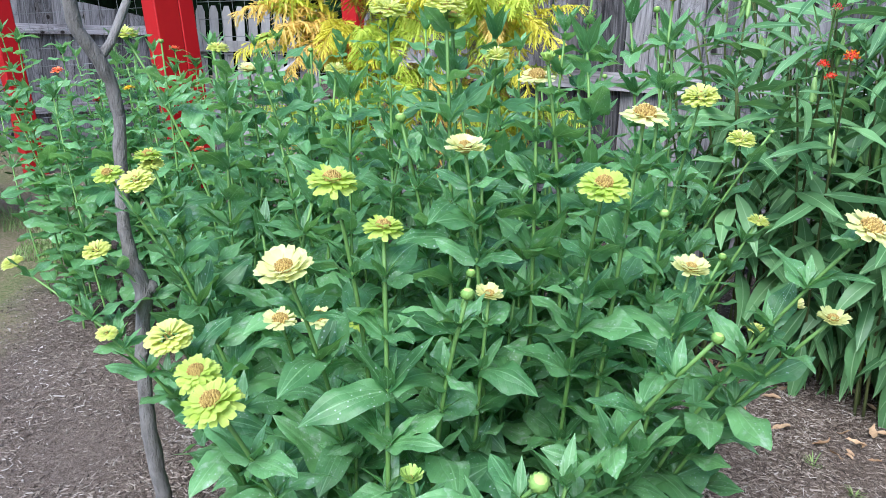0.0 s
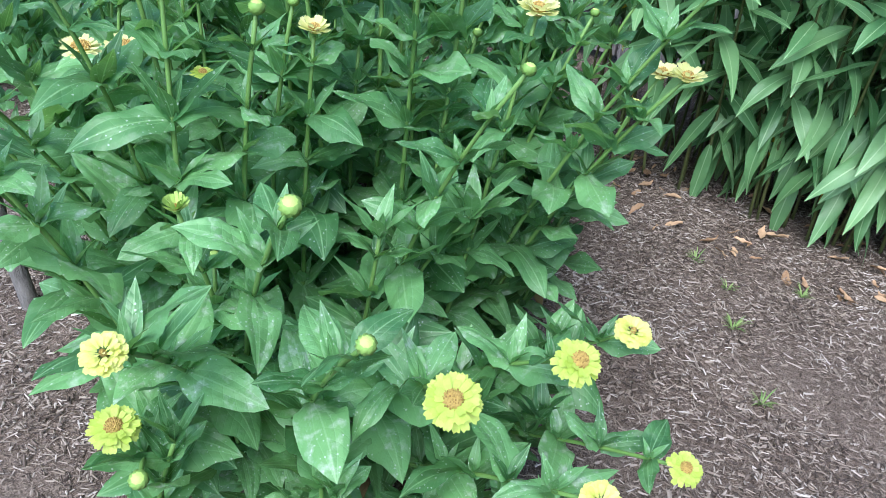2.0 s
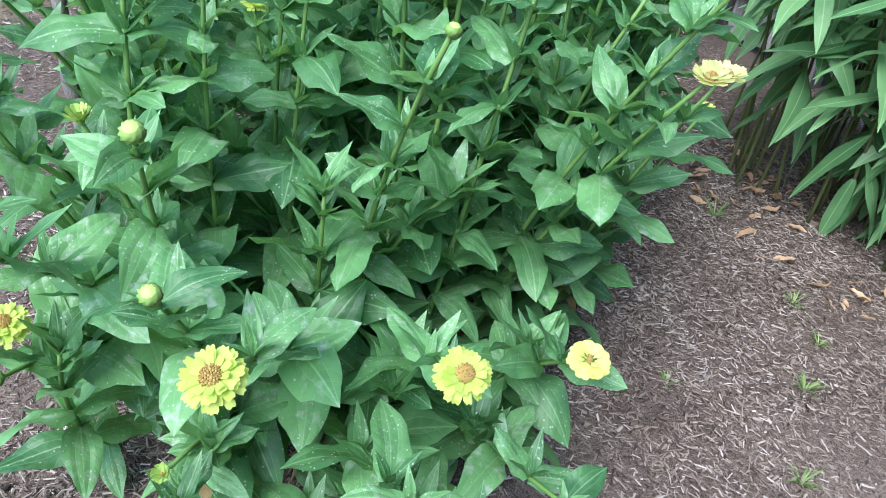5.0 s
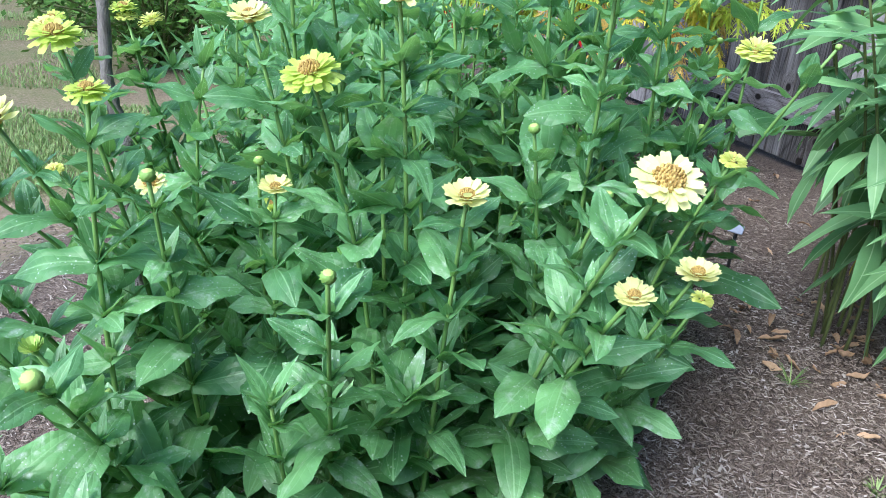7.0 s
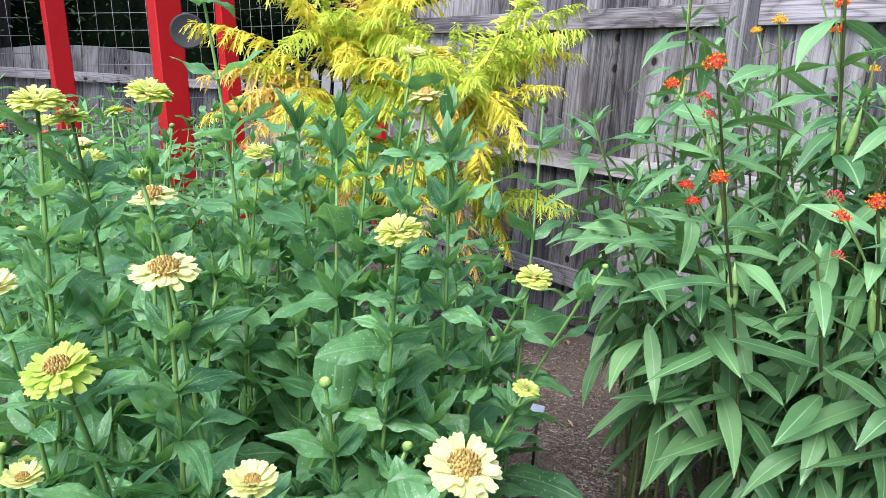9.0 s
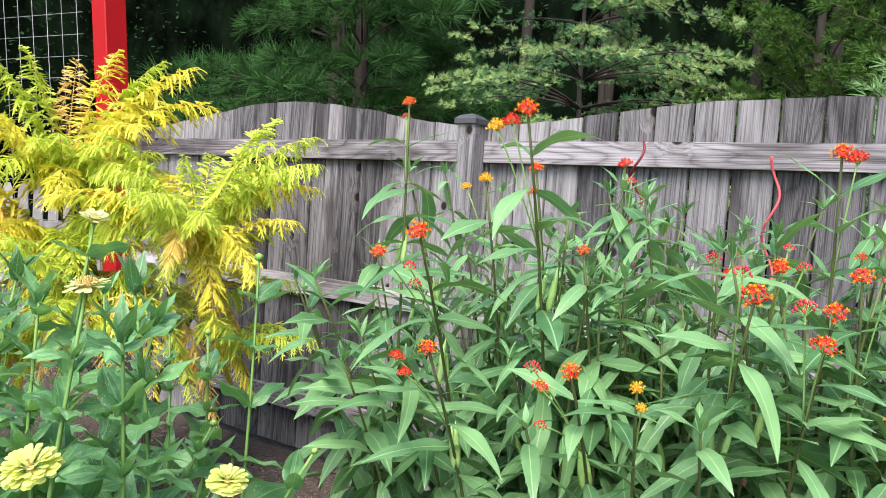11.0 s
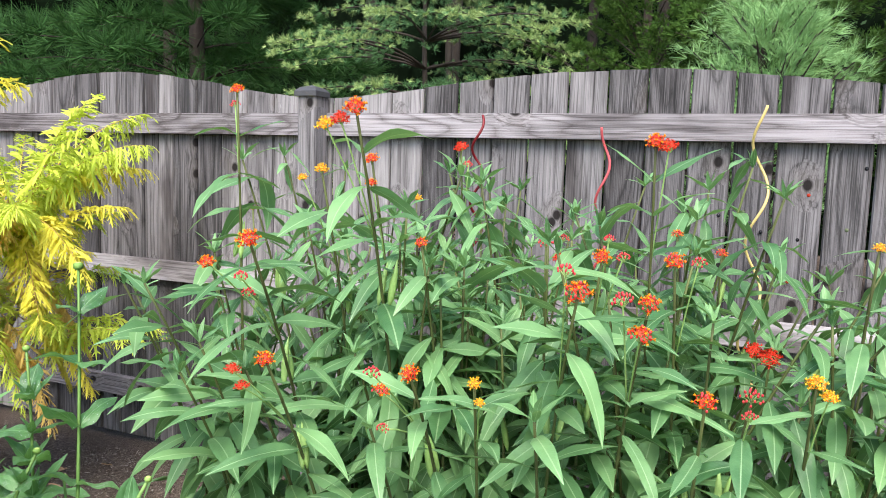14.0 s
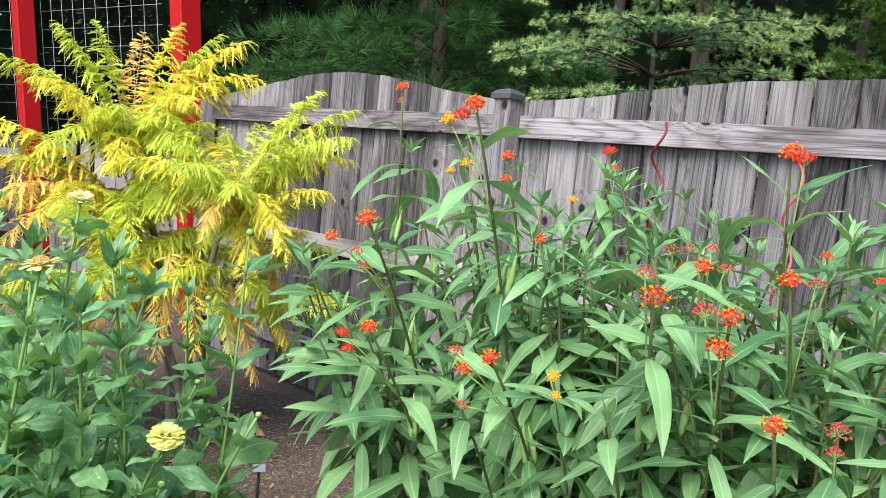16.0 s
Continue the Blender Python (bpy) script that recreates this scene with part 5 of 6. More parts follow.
def milkweed(base, tip, kind, size, leaf=0.15, gap=0.066, bare=0.22, more=(), pods=0):
    bx, by = base
    words = {"fire": "red and orange", "mixed": "red and orange", "buds": "crimson budded", "gold": "golden yellow", "red": "coral red"}
    text = f"tall leafy milkweed stem with {words[kind]} flower cluster" if kind else "tall leafy green milkweed stem with narrow leaves"
    plant = thing("milkweed", bx, by, 0, text, "milkweed", "milkweed clump")
    o = Vector((bx, by, 0))
    end = Vector(tip) - o
    pts = bent((0, 0, -0.02), end, Vector((-end.x, -end.y, 0)) * 0.22 + Vector((U(-0.03, 0.03), U(-0.03, 0.03), 0)), 12)
    sh = Shape()
    sh.tube(pts, [0.0055 - 0.003 * i / 12 for i in range(13)], 6)
    part("stem", sh, [M_MSTEM], plant)
    ln = sum((pts[i + 1] - pts[i]).length for i in range(12))
    az, s = U(0, math.tau), bare
    k = 0
    while s < ln - (0.05 if kind else 0.02):
        f = min(0.999, s / ln) * 12
        i = int(f)
        p = pts[i].lerp(pts[i + 1], f - i)
        rel = s / ln
        sl = leaf * (1.1 - (0.42 if kind else 0.36) * max(0, rel - 0.5) / 0.5) * U(0.85, 1.15)
        up = -70 + 82 * rel + U(-24, 24)
        if not kind and by > -1.06 and k % 2 == 0:
            put("leaf_spray", rng.choice(M_PAIR), plant, Matrix.Translation(p) @ Matrix.Rotation(az, 4, 'Z') @ Matrix.Rotation(U(-0.35, 0.35), 4, 'X') @ Matrix.Scale(sl, 4))
        for sgn in (0, math.pi) if kind or by <= -1.06 else ():
            m = Matrix.Translation(p) @ Matrix.Rotation(az + sgn + U(-0.3, 0.3), 4, 'Z') @ Matrix.Rotation(-radians(up + U(-12, 12)), 4, 'Y') @ Matrix.Rotation(U(-0.5, 0.5), 4, 'X') @ Matrix.Scale(sl * U(0.9, 1.1), 4)
            old = k == 0 and U(0, 1) < 0.16
            put("leaf", rng.choice(OLD_LEAF if old else M_LEAF), plant, m @ Matrix.Scale(0.55 if old else 1, 4))
        az += math.pi / 2 + U(-0.25, 0.25)
        s += gap * U(0.85, 1.2)
        k += 1
    if kind:
        put("umbel", rng.choice(UMBEL[kind]), plant, aim(end, ((pts[12] - pts[11]).normalized() + Vector((U(-0.3, 0.3), U(-0.5, 0.1), 0.6))).normalized(), size * 0.72, U(0, 6)), words[kind] + " flower cluster")
    else:
        put("leafy_tip", rng.choice(M_TIP), plant, Matrix.Translation(end) @ Matrix.Rotation(az, 4, 'Z') @ Matrix.Scale(leaf * U(0.38, 0.6), 4))
    for q, (dx, dy, dz, k2, s2) in enumerate(more):
        e2 = end + Vector((dx, dy, dz))
        root = pts[10]
        sh = Shape()
        sh.tube(bent(root, e2, (0, 0, 0.01), 4), 0.0016, 5)
        part("flower_stalk", sh, [M_POD], plant)
        put("umbel", rng.choice(UMBEL[k2]), plant, aim(e2, (U(-0.3, 0.3), U(-0.4, 0.2), 1), s2 * 0.85, U(0, 6)), words[k2] + " flower cluster")
    for q in range(pods):
        put("seed_pod", POD, plant, aim(pts[9] + Vector((U(-0.02, 0.02), U(-0.02, 0.02), 0)), (U(-0.25, 0.25), U(-0.25, 0.25), 1), U(0.07, 0.1), U(0, 6)), "slender green seed pod")


# heads of milkweed: place, foot, colour, width
MW = [
    ((0.55, -1.28, 1.54), (0.45, -1.12), "fire", 0.046, ((-0.03, 0.03, -0.03, "buds", 0.03),)),
    ((0.90, -1.68, 1.25), (0.72, -1.08), "fire", 0.056, ((-0.06, -0.03, -0.04, "fire", 0.035), (0.0, -0.02, -0.06, "buds", 0.032), (0.0, 0.0, -0.09, "buds", 0.03))),
    ((0.95, -1.70, 1.06), (0.80, -1.12), "fire", 0.046, ((-0.05, -0.02, -0.02, "red", 0.032), (-0.03, -0.02, -0.045, "red", 0.03))),
    ((1.177, -1.634, 1.053), (1.05, -1.10), "fire", 0.046, ((-0.05, -0.03, 0.0, "buds", 0.034), (-0.04, -0.02, -0.03, "mixed", 0.036), (-0.035, -0.02, -0.09, "buds", 0.028))),
    ((1.02, -1.55, 1.475), (0.88, -1.05), "fire", 0.06, ((-0.03, 0.0, -0.02, "red", 0.04), (-0.06, 0.0, -0.03, "gold", 0.042))),
    ((0.907, -1.287, 1.392), (0.85, -0.98), "fire", 0.045, ((0.0, 0.0, -0.05, "fire", 0.03),)),
    ((0.767, -1.261, 1.367), (0.70, -0.95), "gold", 0.046, ((-0.05, 0.0, -0.02, "gold", 0.03),)),
    ((0.786, -0.814, 1.296), (0.78, -0.75), "gold", 0.045, ()),
    ((0.99, -1.00, 1.43), (0.98, -0.85), "red", 0.05, ((0.02, 0.0, -0.04, "buds", 0.03),)),
    ((1.475, -1.228, 1.44), (1.42, -0.98), "fire", 0.055, ((0.025, 0.0, -0.01, "red", 0.045),)),
    ((1.261, -1.18, 1.233), (1.2, -0.9), "buds", 0.048, ((0.035, 0.0, 0.01, "buds", 0.03), (0.03, 0.0, -0.03, "red", 0.035))),
    ((1.426, -1.418, 1.238), (1.33, -1.05), "fire", 0.044, ((0.035, 0.0, 0.0, "buds", 0.03), (0.01, 0.0, 0.03, "buds", 0.026))),
    ((1.50, -1.0, 1.255), (1.5, -0.8), "mixed", 0.036, ()),
    ((1.589, -0.941, 1.214), (1.6, -0.75), "mixed", 0.038, ()),
    ((1.534, -1.327, 1.229), (1.5, -1.0), "mixed", 0.056, ((0.04, 0.0, 0.0, "buds", 0.034),)),
    ((1.427, -1.583, 1.199), (1.28, -1.1), "mixed", 0.062, ((-0.02, 0.0, 0.03, "buds", 0.036),)),
    ((1.70, -1.10, 1.03), (1.72, -0.85), "red", 0.066, ((-0.03, 0.0, 0.01, "red", 0.05),)),
    ((1.615, -1.575, 1.059), (1.52, -1.12), "mixed", 0.05, ()),
    ((1.674, -1.492, 1.052), (1.62, -1.1), "buds", 0.05, ((0.0, 0.0, -0.03, "buds", 0.03),)),
    ((1.265, -1.576, 1.035), (1.15, -1.15), "gold", 0.034, ((0.01, 0.0, -0.03, "gold", 0.022),)),
    ((1.525, -1.539, 1.185), (1.42, -1.1), "mixed", 0.05, ((-0.04, 0.0, 0.0, "buds", 0.044), (-0.01, 0.0, -0.05, "mixed", 0.048))),
    ((1.767, -1.368, 1.056), (1.75, -1.0), "gold", 0.05, ((0.02, 0.0, -0.02, "gold", 0.035),)),
    ((1.055, -1.344, 1.23), (1.0, -1.0), "mixed", 0.04, ()),
    ((1.85, -1.25, 1.27), (1.85, -0.95), "gold", 0.03, ()),
    ((0.34, -0.95, 1.25), (0.36, -0.95), "gold", 0.022, ()),
]
for tip, ft, kind, wide, more in MW:
    milkweed(ft, tip, kind, wide, leaf=U(0.18, 0.22), gap=0.072, bare=0.5 if ft[0] < 0.75 else 0.25, more=more, pods=2 if U(0, 1) < 0.45 else 0)

MW_FILL = random.Random(31)
# foot of each clump, stems, spread of the tips
CLUMPS = ((0.62, -0.88, 8, 0.34), (0.84, -1.02, 9, 0.24), (1.12, -0.85, 10, 0.34), (1.22, -1.10, 8, 0.24), (1.02, -1.10, 8, 0.24), (1.55, -0.9, 10, 0.36), (1.5, -1.12, 8, 0.26), (1.8, -1.05, 7, 0.3), (1.45, -0.55, 9, 0.36), (0.95, -0.5, 9, 0.36), (2.05, -0.8, 7, 0.36), (2.15, -1.1, 7, 0.3), (1.95, -0.5, 6, 0.36), (0.45, -0.6, 6, 0.3), (0.22, -0.85, 4, 0.2))
for cx, cy, stems, spread in CLUMPS:
    loose = 0.035 if stems == 4 else 0.07
    for _ in range(stems):
        x, y = cx + MW_FILL.uniform(-loose, loose), cy + MW_FILL.uniform(-loose, loose)
        a = MW_FILL.uniform(0, math.tau)
        q = MW_FILL.uniform(0.04, spread)
        h = MW_FILL.uniform(0.74, 1.16) + (0.26 if 0.5 < cx < 1.7 or cy > -0.7 else 0.14) - 0.3 * max(0, q - 0.15)
        tx, ty = x + math.cos(a) * q + 0.03, y + math.sin(a) * q - 0.09
        if y < -1.0 and h > 1.05:
            h -= 0.12
        milkweed((x, y), (tx, ty, h), None, 0, leaf=MW_FILL.uniform(0.165, 0.215), gap=0.072, bare=MW_FILL.uniform(0.22, 0.36) + (0.2 if cx < 0.7 else 0), pods=3 if MW_FILL.random() < 0.32 else 0)

# full-leaved stems lean out of the clump over the mulch
for foot_x, foot_y, tx, ty, h in ((0.45, -1.16, 0.38, -1.45, 1.10), (0.50, -1.18, 0.50, -1.51, 1.12), (0.44, -1.10, 0.30, -1.34, 1.06), (0.55, -1.15, 0.61, -1.47, 1.0), (0.60, -1.12, 0.66, -1.58, 0.97), (0.74, -1.16, 0.80, -1.56, 0.99), (0.44, -1.05, 0.36, -1.14, 1.1), (0.48, -1.08, 0.46, -1.25, 1.16), (1.0, -1.15, 1.08, -1.58, 0.93), (1.25, -1.15, 1.36, -1.55, 0.98)):
    milkweed((foot_x, foot_y), (tx, ty, h), None, 0, leaf=U(0.18, 0.215), gap=0.07, bare=0.6 if tx < 0.52 else 0.42)


# ---- golden cut-leaf sumac ----
def frond_mesh(root, tip, mat, seed):
    """A feathered leaf from root to tip: arched stalk with two even rows of hanging leaflets, each cut into narrow teeth."""
    sh = Shape()
    r = random.Random(seed)
    root, tip = Vector(root), Vector(tip)
    full = (tip - root).length
    flat = math.hypot(tip.x - root.x, tip.y - root.y) / full
    line = bent(root, tip, (0, 0, full * (0.05 + 0.11 * flat)), 12)
    sh.tube(line, [full * (0.0052 - 0.0040 * i / 12) for i in range(13)], 5, 1)
    pairs = 33
    up = Vector((0, 0, 1))
    hang, sweep = r.uniform(-0.1, 0.25), r.uniform(0.15, 0.4)
    for i in range(pairs * 2 + 1):
        t = 0.12 + 0.88 * (i // 2) / pairs
        f = min(11.99, t * 12)
        p = line[int(f)].lerp(line[int(f) + 1], f - int(f))
        fwd = (line[int(f) + 1] - line[int(f)]).normalized()
        out = fwd.cross(up)
        out = (out.normalized() if out.length > 0.05 else Vector((1, 0, 0))) * (1 if i % 2 else -1)
        ln = max(0.035, full * 0.17) * min(1.0, 0.5 + 1.6 * t) * (1 - 0.6 * (max(0, t - 0.4) / 0.6) ** 1.5) * r.uniform(0.8, 1.2)
        if i == pairs * 2:
            d = (fwd - up * 0.3).normalized()
        else:
            d = (fwd * (sweep + 0.3 * t + r.uniform(-0.3, 0.3)) + out * r.uniform(0.3, 0.9) - up * (hang + r.uniform(-0.6, 0.7))).normalized()
        w = (d.cross(up).normalized() + Vector((r.uniform(-1, 1), r.uniform(-1, 1), r.uniform(-1, 1))) * 0.35).normalized()
        nrm = w.cross(d)
        n = 5
        mid = [p + d * ln * q / n - up * 0.6 * ln * (q / n) ** 2 for q in range(n + 1)]
        half = [ln * (0.026 + 0.036 * math.sin(math.pi * (q + 0.6) / (n + 1.2))) for q in range(n + 1)]
        half[n] = 0.001
        verts = []
        for q in range(n + 1):
            verts += [mid[q] - w * half[q], mid[q] + nrm * ln * 0.012, mid[q] + w * half[q]]
        faces = [(q * 3 + j, q * 3 + j + 1, q * 3 + j + 4, q * 3 + j + 3) for q in range(n) for j in range(2)]
        for q in range(1, n):
            tooth = ln * 0.46 * math.sin(math.pi * (q + 0.6) / (n + 0.8)) * r.uniform(0.7, 1.2)
            for e in (-1, 1):
                edge = mid[q] + w * e * half[q] * 0.7
                end = edge + w * e * tooth * r.uniform(0.5, 0.75) + d * tooth * r.uniform(0.5, 0.85) - up * tooth * r.uniform(0.15, 0.6) + nrm * tooth * r.uniform(-0.25, 0.2)
                belly = edge.lerp(end, 0.45)
                k0 = len(verts)
                verts += [edge - d * ln * 0.05, belly - d * ln * 0.055, end, belly + d * ln * 0.046, edge + d * ln * 0.058]
                faces.append((k0, k0 + 1, k0 + 2, k0 + 3, k0 + 4))
        sh.add(verts, faces, 0)
    return sh.mesh("frond", [mat, M_RACHIS])


SU_MATS = {"lime": M_SULIME, "yellow": M_SUYEL, "orange": M_SUORA}
CROWN, LOWER, RIGHT = (-1.41, -1.04, 1.36), (-1.41, -1.08, 1.10), (-0.72, -0.90, 1.20)
# the long fronds that give the shrub its outline: shoot, tip, colour
FRONDS = [
    (CROWN, (-1.55, -1.56, 1.61), "lime"), (CROWN, (-1.53, -1.32, 1.80), "lime"), (CROWN, (-1.60, -1.13, 1.84), "lime"), (CROWN, (-1.59, -0.91, 1.83), "orange"),
    (CROWN, (-1.46, -0.80, 1.89), "yellow"), (CROWN, (-1.27, -0.70, 1.85), "lime"), (CROWN, (-1.07, -0.68, 1.82), "yellow"), (CROWN, (-0.85, -0.76, 1.64), "yellow"),
    (CROWN, (-0.96, -1.31, 1.22), "yellow"), (CROWN, (-0.86, -1.06, 1.30), "lime"), (CROWN, (-1.15, -1.5, 1.28), "lime"),
    (LOWER, (-1.57, -1.71, 1.37), "yellow"), (LOWER, (-1.46, -1.70, 1.15), "orange"), (LOWER, (-1.34, -1.67, 1.02), "orange"), (LOWER, (-1.07, -1.54, 1.01), "yellow"),
    (LOWER, (-1.25, -1.62, 0.88), "orange"), (LOWER, (-1.5, -1.68, 0.98), "yellow"), (LOWER, (-0.86, -1.27, 0.93), "lime"), (LOWER, (-0.82, -1.10, 1.08), "lime"),
    (RIGHT, (-0.60, -1.06, 1.42), "lime"), (RIGHT, (-0.72, -0.53, 1.62), "lime"), (RIGHT, (-0.53, -0.48, 1.55), "lime"), (RIGHT, (-0.39, -0.60, 1.34), "yellow"),
    (RIGHT, (-0.42, -1.23, 1.06), "orange"), (RIGHT, (-0.23, -1.02, 1.0), "yellow"), (RIGHT, (-0.35, -1.09, 0.86), "yellow"), (RIGHT, (-0.5, -1.19, 0.97), "lime"),
]


def build_sumac(x, y):
    shrub = thing("sumac", x, y, 0, "golden yellow cut-leaf sumac shrub turning orange below", "shrub")
    o = Vector((x, y, 0))
    shoots = [CROWN, LOWER, RIGHT, (-1.1, -1.2, 0.85), (-0.85, -0.75, 0.85), (-1.5, -1.1, 0.78)]
    for k, c in enumerate(shoots):
        sh = Shape()
        e = Vector(c) - o
        sh.tube(bent((0.02 * k, 0.015 * k, -0.03), e, (-e.x * 0.2, -e.y * 0.2, 0.05), 8), [0.022 - 0.013 * i / 8 for i in range(9)], 8)
        part("limb", sh, [M_BARK], shrub)
    seed = 0

    def frond(c, tip, col):
        nonlocal seed
        seed += 1
        words = {"orange": "peach orange feathered leaf", "yellow": "golden yellow feathered leaf", "lime": ""}[col]
        put("frond", frond_mesh(Vector(c) - o, Vector(tip) - o, SU_MATS[col], seed), shrub, None, words)

    for c, tip, col in FRONDS:
        frond(Vector(c) - Vector((0, 0, 0.05)), tip, col)
    r = random.Random(8)
    for k, c in enumerate(shoots):
        for i in range((21, 15, 18, 12, 11, 9)[k]):
            az = i * 2.39996 + k
            el = radians(r.uniform(8, 55) if k in (0, 2) else r.uniform(-5, 30))
            ln = r.uniform(0.40, 0.58)
            root = Vector(c) - Vector((0, 0, r.uniform(0.0, 0.26)))
            tip = root + Vector((math.cos(az) * math.cos(el), math.sin(az) * math.cos(el), math.sin(el))) * ln
            low = root.z < 0.95
            col = "orange" if r.random() < (0.3 if low else 0.03) else ("yellow" if r.random() < 0.3 else "lime")
            if tip.z > 0.25 and tip.y < -0.2 and tip.x > -1.62:
                frond(root, tip, col)
    # old fronds that hang low round the foot of the shrub
    for i in range(14):
        az = -2.6 + 3.6 * i / 13
        root = o + Vector((math.cos(az) * 0.3, math.sin(az) * 0.28, r.uniform(0.72, 0.98)))
        out = r.uniform(0.12, 0.3)
        frond(root, root + Vector((math.cos(az) * out, math.sin(az) * out, -r.uniform(0.26, 0.42))), ("orange", "yellow", "orange", "yellow", "lime")[i % 5])


build_sumac(-1.12, -0.92)


# ---- trees behind the fence ----
def needle_tuft(sh, c, d, ln, n, spread, r, slot=0, wide=0.004):
    d = Vector(d).normalized()
    u = d.orthogonal().normalized()
    v = d.cross(u)
    for i in range(n):
        a, s = r.uniform(0, math.tau), spread * math.sqrt(r.random())
        w = (d + (u * math.cos(a) + v * math.sin(a)) * s).normalized()
        e = Vector(c) + w * ln * r.uniform(0.75, 1.1) - Vector((0, 0, ln * 0.12))
        t = w.cross(Vector((r.uniform(-1, 1), r.uniform(-1, 1), r.uniform(-1, 1)))).normalized() * wide
        sh.add([Vector(c) - t, Vector(c) + t, e], [(0, 1, 2)], slot)


def conifer(name, x, y, h, low, reach, levels, per, tuft, mat, label, seed, droop=0.1, up=0.15, wide=0.004, trunk=0.09, spread=0.8, dens=5, flat=0.0, young=None):
    r = random.Random(seed)
    tree = thing(name, x, y, 0, label, "tree", "trees behind the fence")
    sh = Shape()
    sh.tube([(0.02 * math.sin(i), 0.02 * math.cos(2 * i), h * i / 8) for i in range(9)], [trunk * (1 - 0.85 * i / 8) for i in range(9)], 9)
    part("trunk", sh, [M_PINEBARK], tree)
    limbs, crown = Shape(), Shape()
    for lv in range(levels):
        z = low + (h - low) * lv / levels + r.uniform(-0.05, 0.05)
        rr = reach * (1 - 0.75 * (lv / levels) ** 1.2)
        for b in range(per):
            a = r.uniform(0, math.tau)
            ln = rr * r.uniform(0.65, 1.1)
            d = Vector((math.cos(a), math.sin(a), up))
            p0, p1 = Vector((0, 0, z)), Vector((0, 0, z)) + d * ln - Vector((0, 0, droop * ln))
            pts = bent(p0, p1, (0, 0, 0.08 * ln), 6)
            limbs.tube(pts, [0.012 * (1 - 0.8 * i / 6) for i in range(7)], 4)
            side = Vector((-math.sin(a), math.cos(a), 0))
            for i in range(2, 7):
                for q in range(dens):
                    off = side * r.uniform(-1, 1) * ln * 0.28 * (1.15 - i / 7) + Vector((r.uniform(-0.05, 0.05), r.uniform(-0.05, 0.05), r.uniform(-0.06, 0.06) * (1 - flat)))
                    c = pts[i] + off
                    way = (d * 0.6 + off.normalized() * 0.6 + Vector((0, 0, r.uniform(0.0, 0.6)))) if off.length > 0 else d
                    needle_tuft(crown, c, way, tuft[0] * r.uniform(0.8, 1.2), tuft[1], spread, r, 1 if young and r.random() < (i - 2) * 0.22 else 0, wide)
    part("limb_frame", limbs, [M_PINEBARK], tree)
    part("crown", crown, [mat, young] if young else [mat], tree, smooth=False)
    return tree


conifer("pine_tree", -4.3, 4.0, 6.5, 1.4, 2.5, 12, 7, (0.26, 22), M_PINE, "dark long-needled pine behind the fence", 71, wide=0.005, trunk=0.13, dens=8, spread=1.2)
conifer("pine_tree", -6.6, 6.0, 7.5, 1.3, 2.6, 10, 7, (0.26, 20), M_PINE, "dark long-needled pine in the shade", 72, wide=0.006, trunk=0.14, dens=6, spread=1.2)
conifer("deodar_tree", -1.0, 3.0, 4.8, 1.25, 1.6, 15, 8, (0.055, 18), M_BOUGH, "conifer with pale tipped level boughs", 73, droop=0.12, up=0.12, wide=0.003, trunk=0.035, dens=16, spread=1.2, flat=0.7, young=M_YOUNG)
conifer("cedar_tree", 1.6, 5.6, 6.0, 0.9, 1.7, 16, 8, (0.085, 14), M_CEDAR, "dense dark green cedar", 74, droop=-0.25, up=0.35, wide=0.006, trunk=0.1, dens=14, spread=1.1)
conifer("cedar_tree", 3.6, 6.2, 6.0, 0.9, 1.8, 16, 8, (0.085, 14), M_CEDAR, "dense dark green cedar", 75, droop=-0.25, up=0.35, wide=0.006, trunk=0.1, dens=14, spread=1.1)
conifer("cedar_tree", 0.2, 6.6, 6.0, 0.9, 1.6, 14, 8, (0.085, 14), M_CEDAR, "dense dark green cedar", 77, droop=-0.25, up=0.35, wide=0.006, trunk=0.1, dens=14, spread=1.1)
conifer("white_pine", 1.60, 1.75, 2.25, 0.9, 0.60, 9, 8, (0.105, 13), M_WPINE, "young soft pale green white pine", 76, droop=-0.45, up=0.75, wide=0.0018, trunk=0.015, dens=5, spread=0.8)


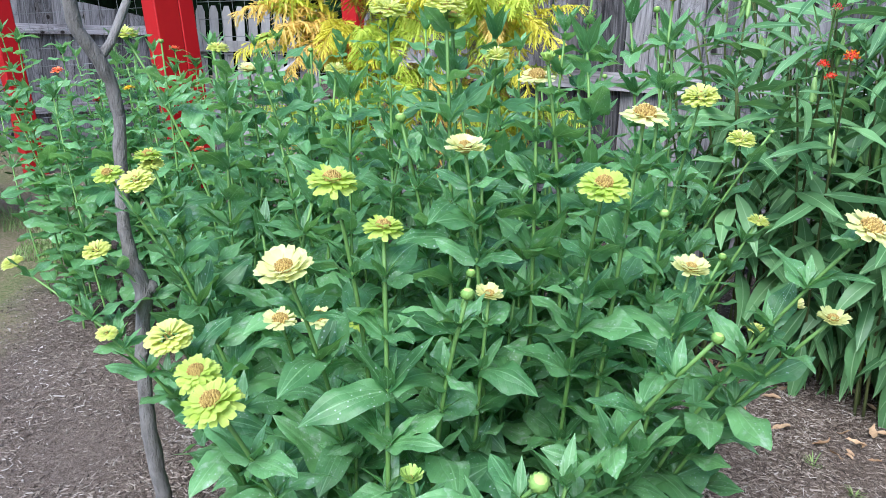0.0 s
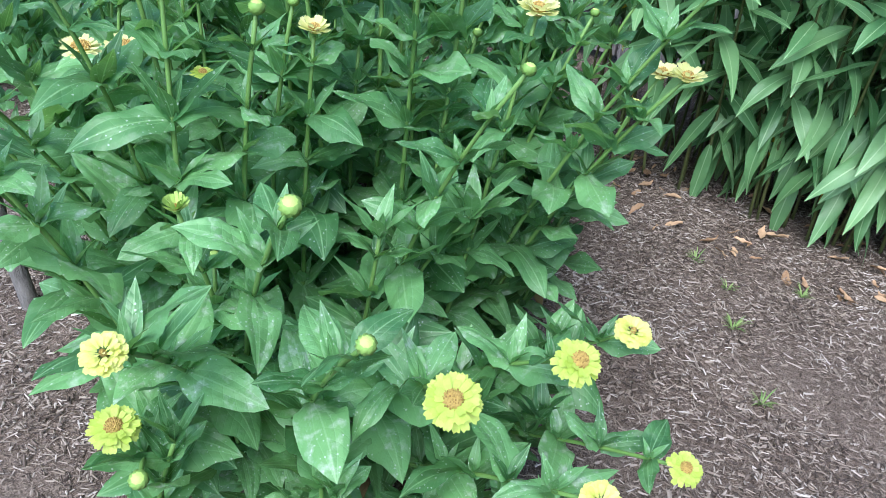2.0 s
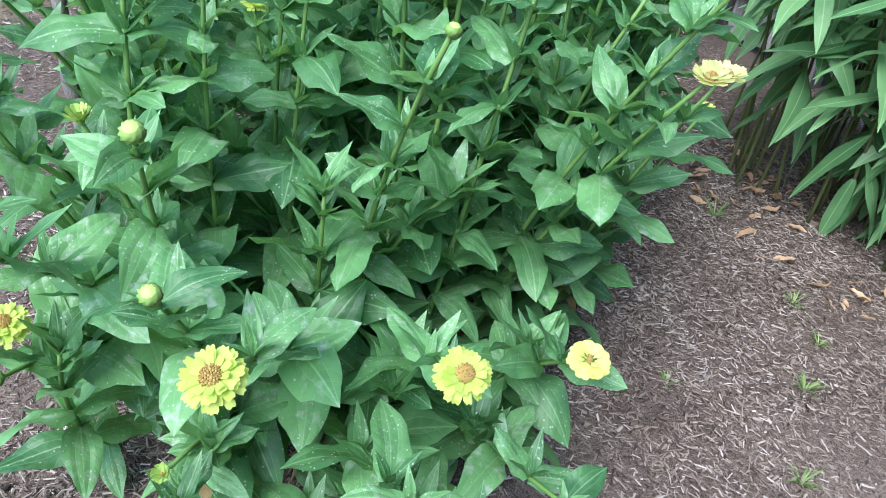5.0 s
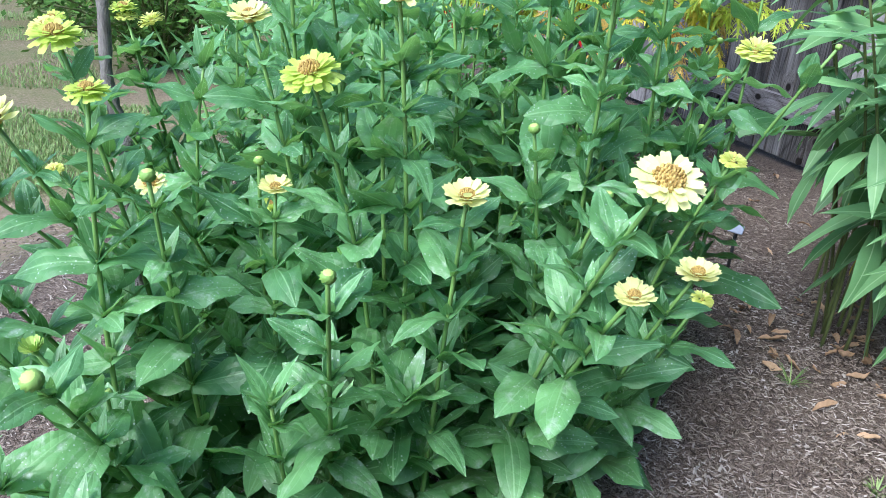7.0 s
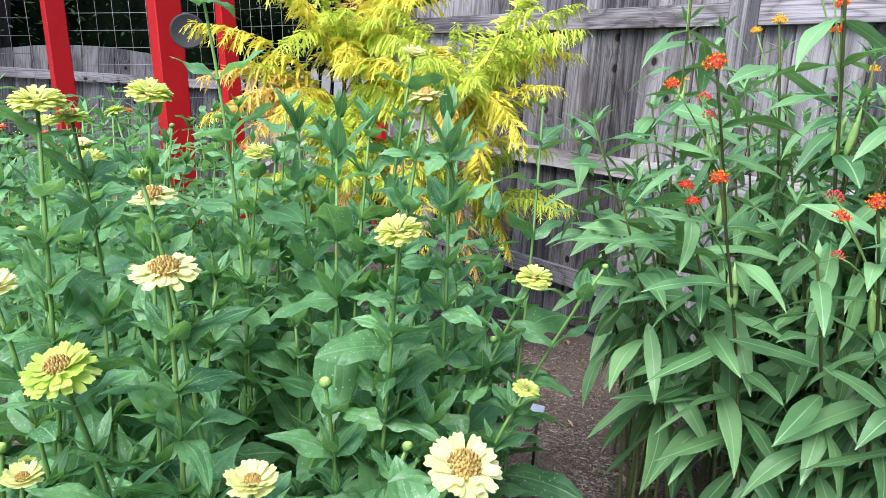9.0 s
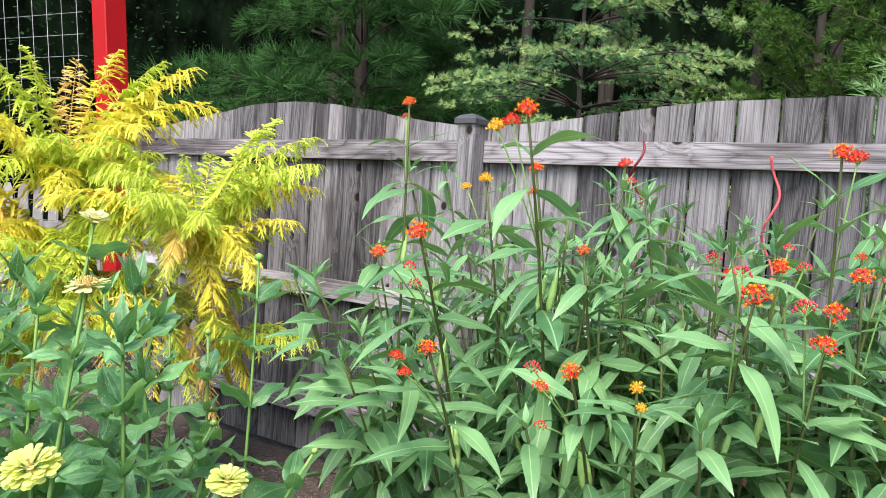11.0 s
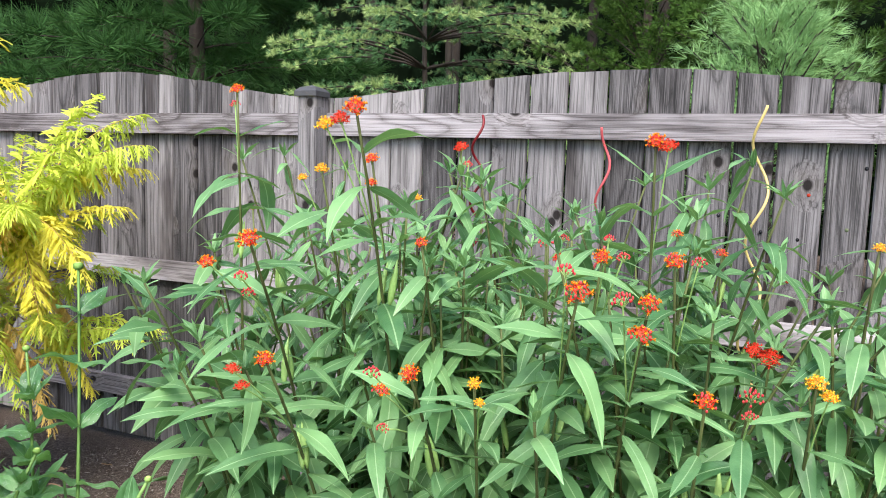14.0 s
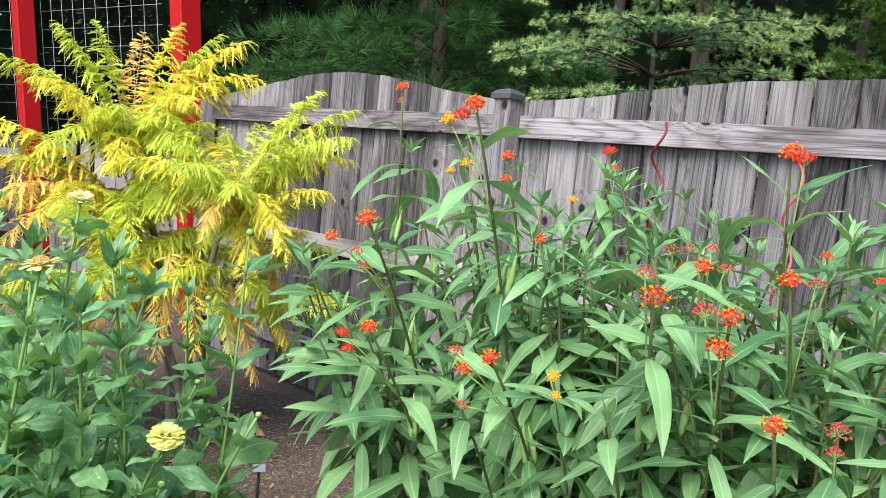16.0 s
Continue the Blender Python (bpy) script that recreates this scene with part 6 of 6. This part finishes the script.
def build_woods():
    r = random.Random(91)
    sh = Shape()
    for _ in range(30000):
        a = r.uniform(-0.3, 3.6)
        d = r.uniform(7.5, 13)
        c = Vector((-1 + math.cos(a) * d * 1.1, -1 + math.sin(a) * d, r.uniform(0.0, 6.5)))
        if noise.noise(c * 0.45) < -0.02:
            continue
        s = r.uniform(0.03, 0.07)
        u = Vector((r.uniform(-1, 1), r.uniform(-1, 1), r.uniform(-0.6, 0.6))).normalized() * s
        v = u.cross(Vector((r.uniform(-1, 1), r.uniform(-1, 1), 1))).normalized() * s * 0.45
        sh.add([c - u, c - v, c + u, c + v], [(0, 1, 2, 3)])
    tagged(put("woodland_leaves", sh.mesh("woodland_leaves", [M_WOODS], False)), "woodland foliage with its deep shade painted into the colour", "woods", kind="stuff")
    for k in range(12):
        a, d = r.uniform(0.2, 3.5), r.uniform(9, 12.5)
        x, y = -1 + math.cos(a) * d * 1.1, -1 + math.sin(a) * d
        if y < 2.2:
            if x > -7.2:
                continue
        sh = Shape()
        q = r.uniform(0.06, 0.14)
        sh.tube([(0.05 * math.sin(i + k), 0.05 * math.cos(i * 2 + k), 8 * i / 6) for i in range(7)], [q * (1 - 0.08 * i) for i in range(7)], 8)
        ob = put("woodland_trunk", sh.mesh("woodland_trunk", [M_SHADEBARK]), None, pose(x, y, -0.02))
        tagged(ob, "bare woodland tree trunk, darkened in colour for shade", "tree trunk", "woodland trunks")
    # curved sheet behind the trunks, coloured as deep shade between the trees
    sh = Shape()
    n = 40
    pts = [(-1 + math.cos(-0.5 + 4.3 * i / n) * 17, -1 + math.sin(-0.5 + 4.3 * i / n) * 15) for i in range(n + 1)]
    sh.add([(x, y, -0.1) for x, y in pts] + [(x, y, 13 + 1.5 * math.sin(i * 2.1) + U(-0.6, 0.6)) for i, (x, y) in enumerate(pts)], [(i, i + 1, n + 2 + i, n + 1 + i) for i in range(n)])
    tagged(put("backdrop", sh.mesh("backdrop", [M_DISTANT])), "backdrop sheet closing the yard, deep woodland shade painted in", "woods", kind="structure")


build_woods()


# ---- bush with red flowers across the lawn ----
def build_bush(x, y, s, seed, flower, bloom=None, words="low round green bush with red flowers across the lawn"):
    r = random.Random(seed)
    bush = thing("garden_bush", x, y, 0, words if flower else "low round green bush across the lawn", "bush")
    stems, leaves, fl = Shape(), Shape(), Shape()
    for _ in range(26 if s < 0.8 else 60):
        a, el = r.uniform(0, math.tau), r.uniform(0.4, 1.5)
        e = Vector((math.cos(a) * math.cos(el), math.sin(a) * math.cos(el), math.sin(el))) * s * r.uniform(0.7, 1.1)
        pts = bent((0, 0, 0), e, (0, 0, 0.08), 5)
        stems.tube(pts, 0.006, 4)
        for p in pts[1:]:
            for _ in range(14):
                c = p + Vector((r.uniform(-1, 1), r.uniform(-1, 1), r.uniform(-1, 1))) * s * 0.16
                u = Vector((r.uniform(-1, 1), r.uniform(-1, 1), r.uniform(-0.5, 0.7))).normalized() * 0.035
                v = u.cross(Vector((r.uniform(-1, 1), 0.3, 1))).normalized() * 0.013
                leaves.add([c - u, c - v, c + u, c + v], [(0, 1, 2, 3)])
        if flower and r.random() < (0.12 if bloom else 0.6):
            for _ in range(16):
                c = pts[-1] + Vector((r.uniform(-1, 1), r.uniform(-1, 1), r.uniform(-0.2, 1))) * 0.05
                u = Vector((r.uniform(-1, 1), r.uniform(-1, 1), r.uniform(-0.5, 0.7))).normalized() * 0.02
                v = u.cross(Vector((r.uniform(-1, 1), 0.3, 1))).normalized() * 0.014
                fl.add([c - u, c - v, c + u, c + v], [(0, 1, 2, 3)])
    part("stem_frame", stems, [M_MSTEM], bush)
    part("foliage", leaves, [M_CEDAR if bloom else M_GRASS], bush, smooth=False)
    if flower:
        part("blossom", fl, [bloom or M_RED], bush, "white blossom" if bloom else "scarlet red blossom", smooth=False)


build_bush(-5.2, -3.35, 0.5, 1, True)
build_bush(-5.6, -2.3, 0.5, 2, False)
M_BLOOM = plain_material("white blossom", (0.55, 0.58, 0.55), (0.75, 0.77, 0.74), 20, 0.6, through=0.2, island=True)
build_bush(-3.5, -2.62, 0.98, 3, True, M_BLOOM, "tall dark green bush with small white blossoms behind the bed")
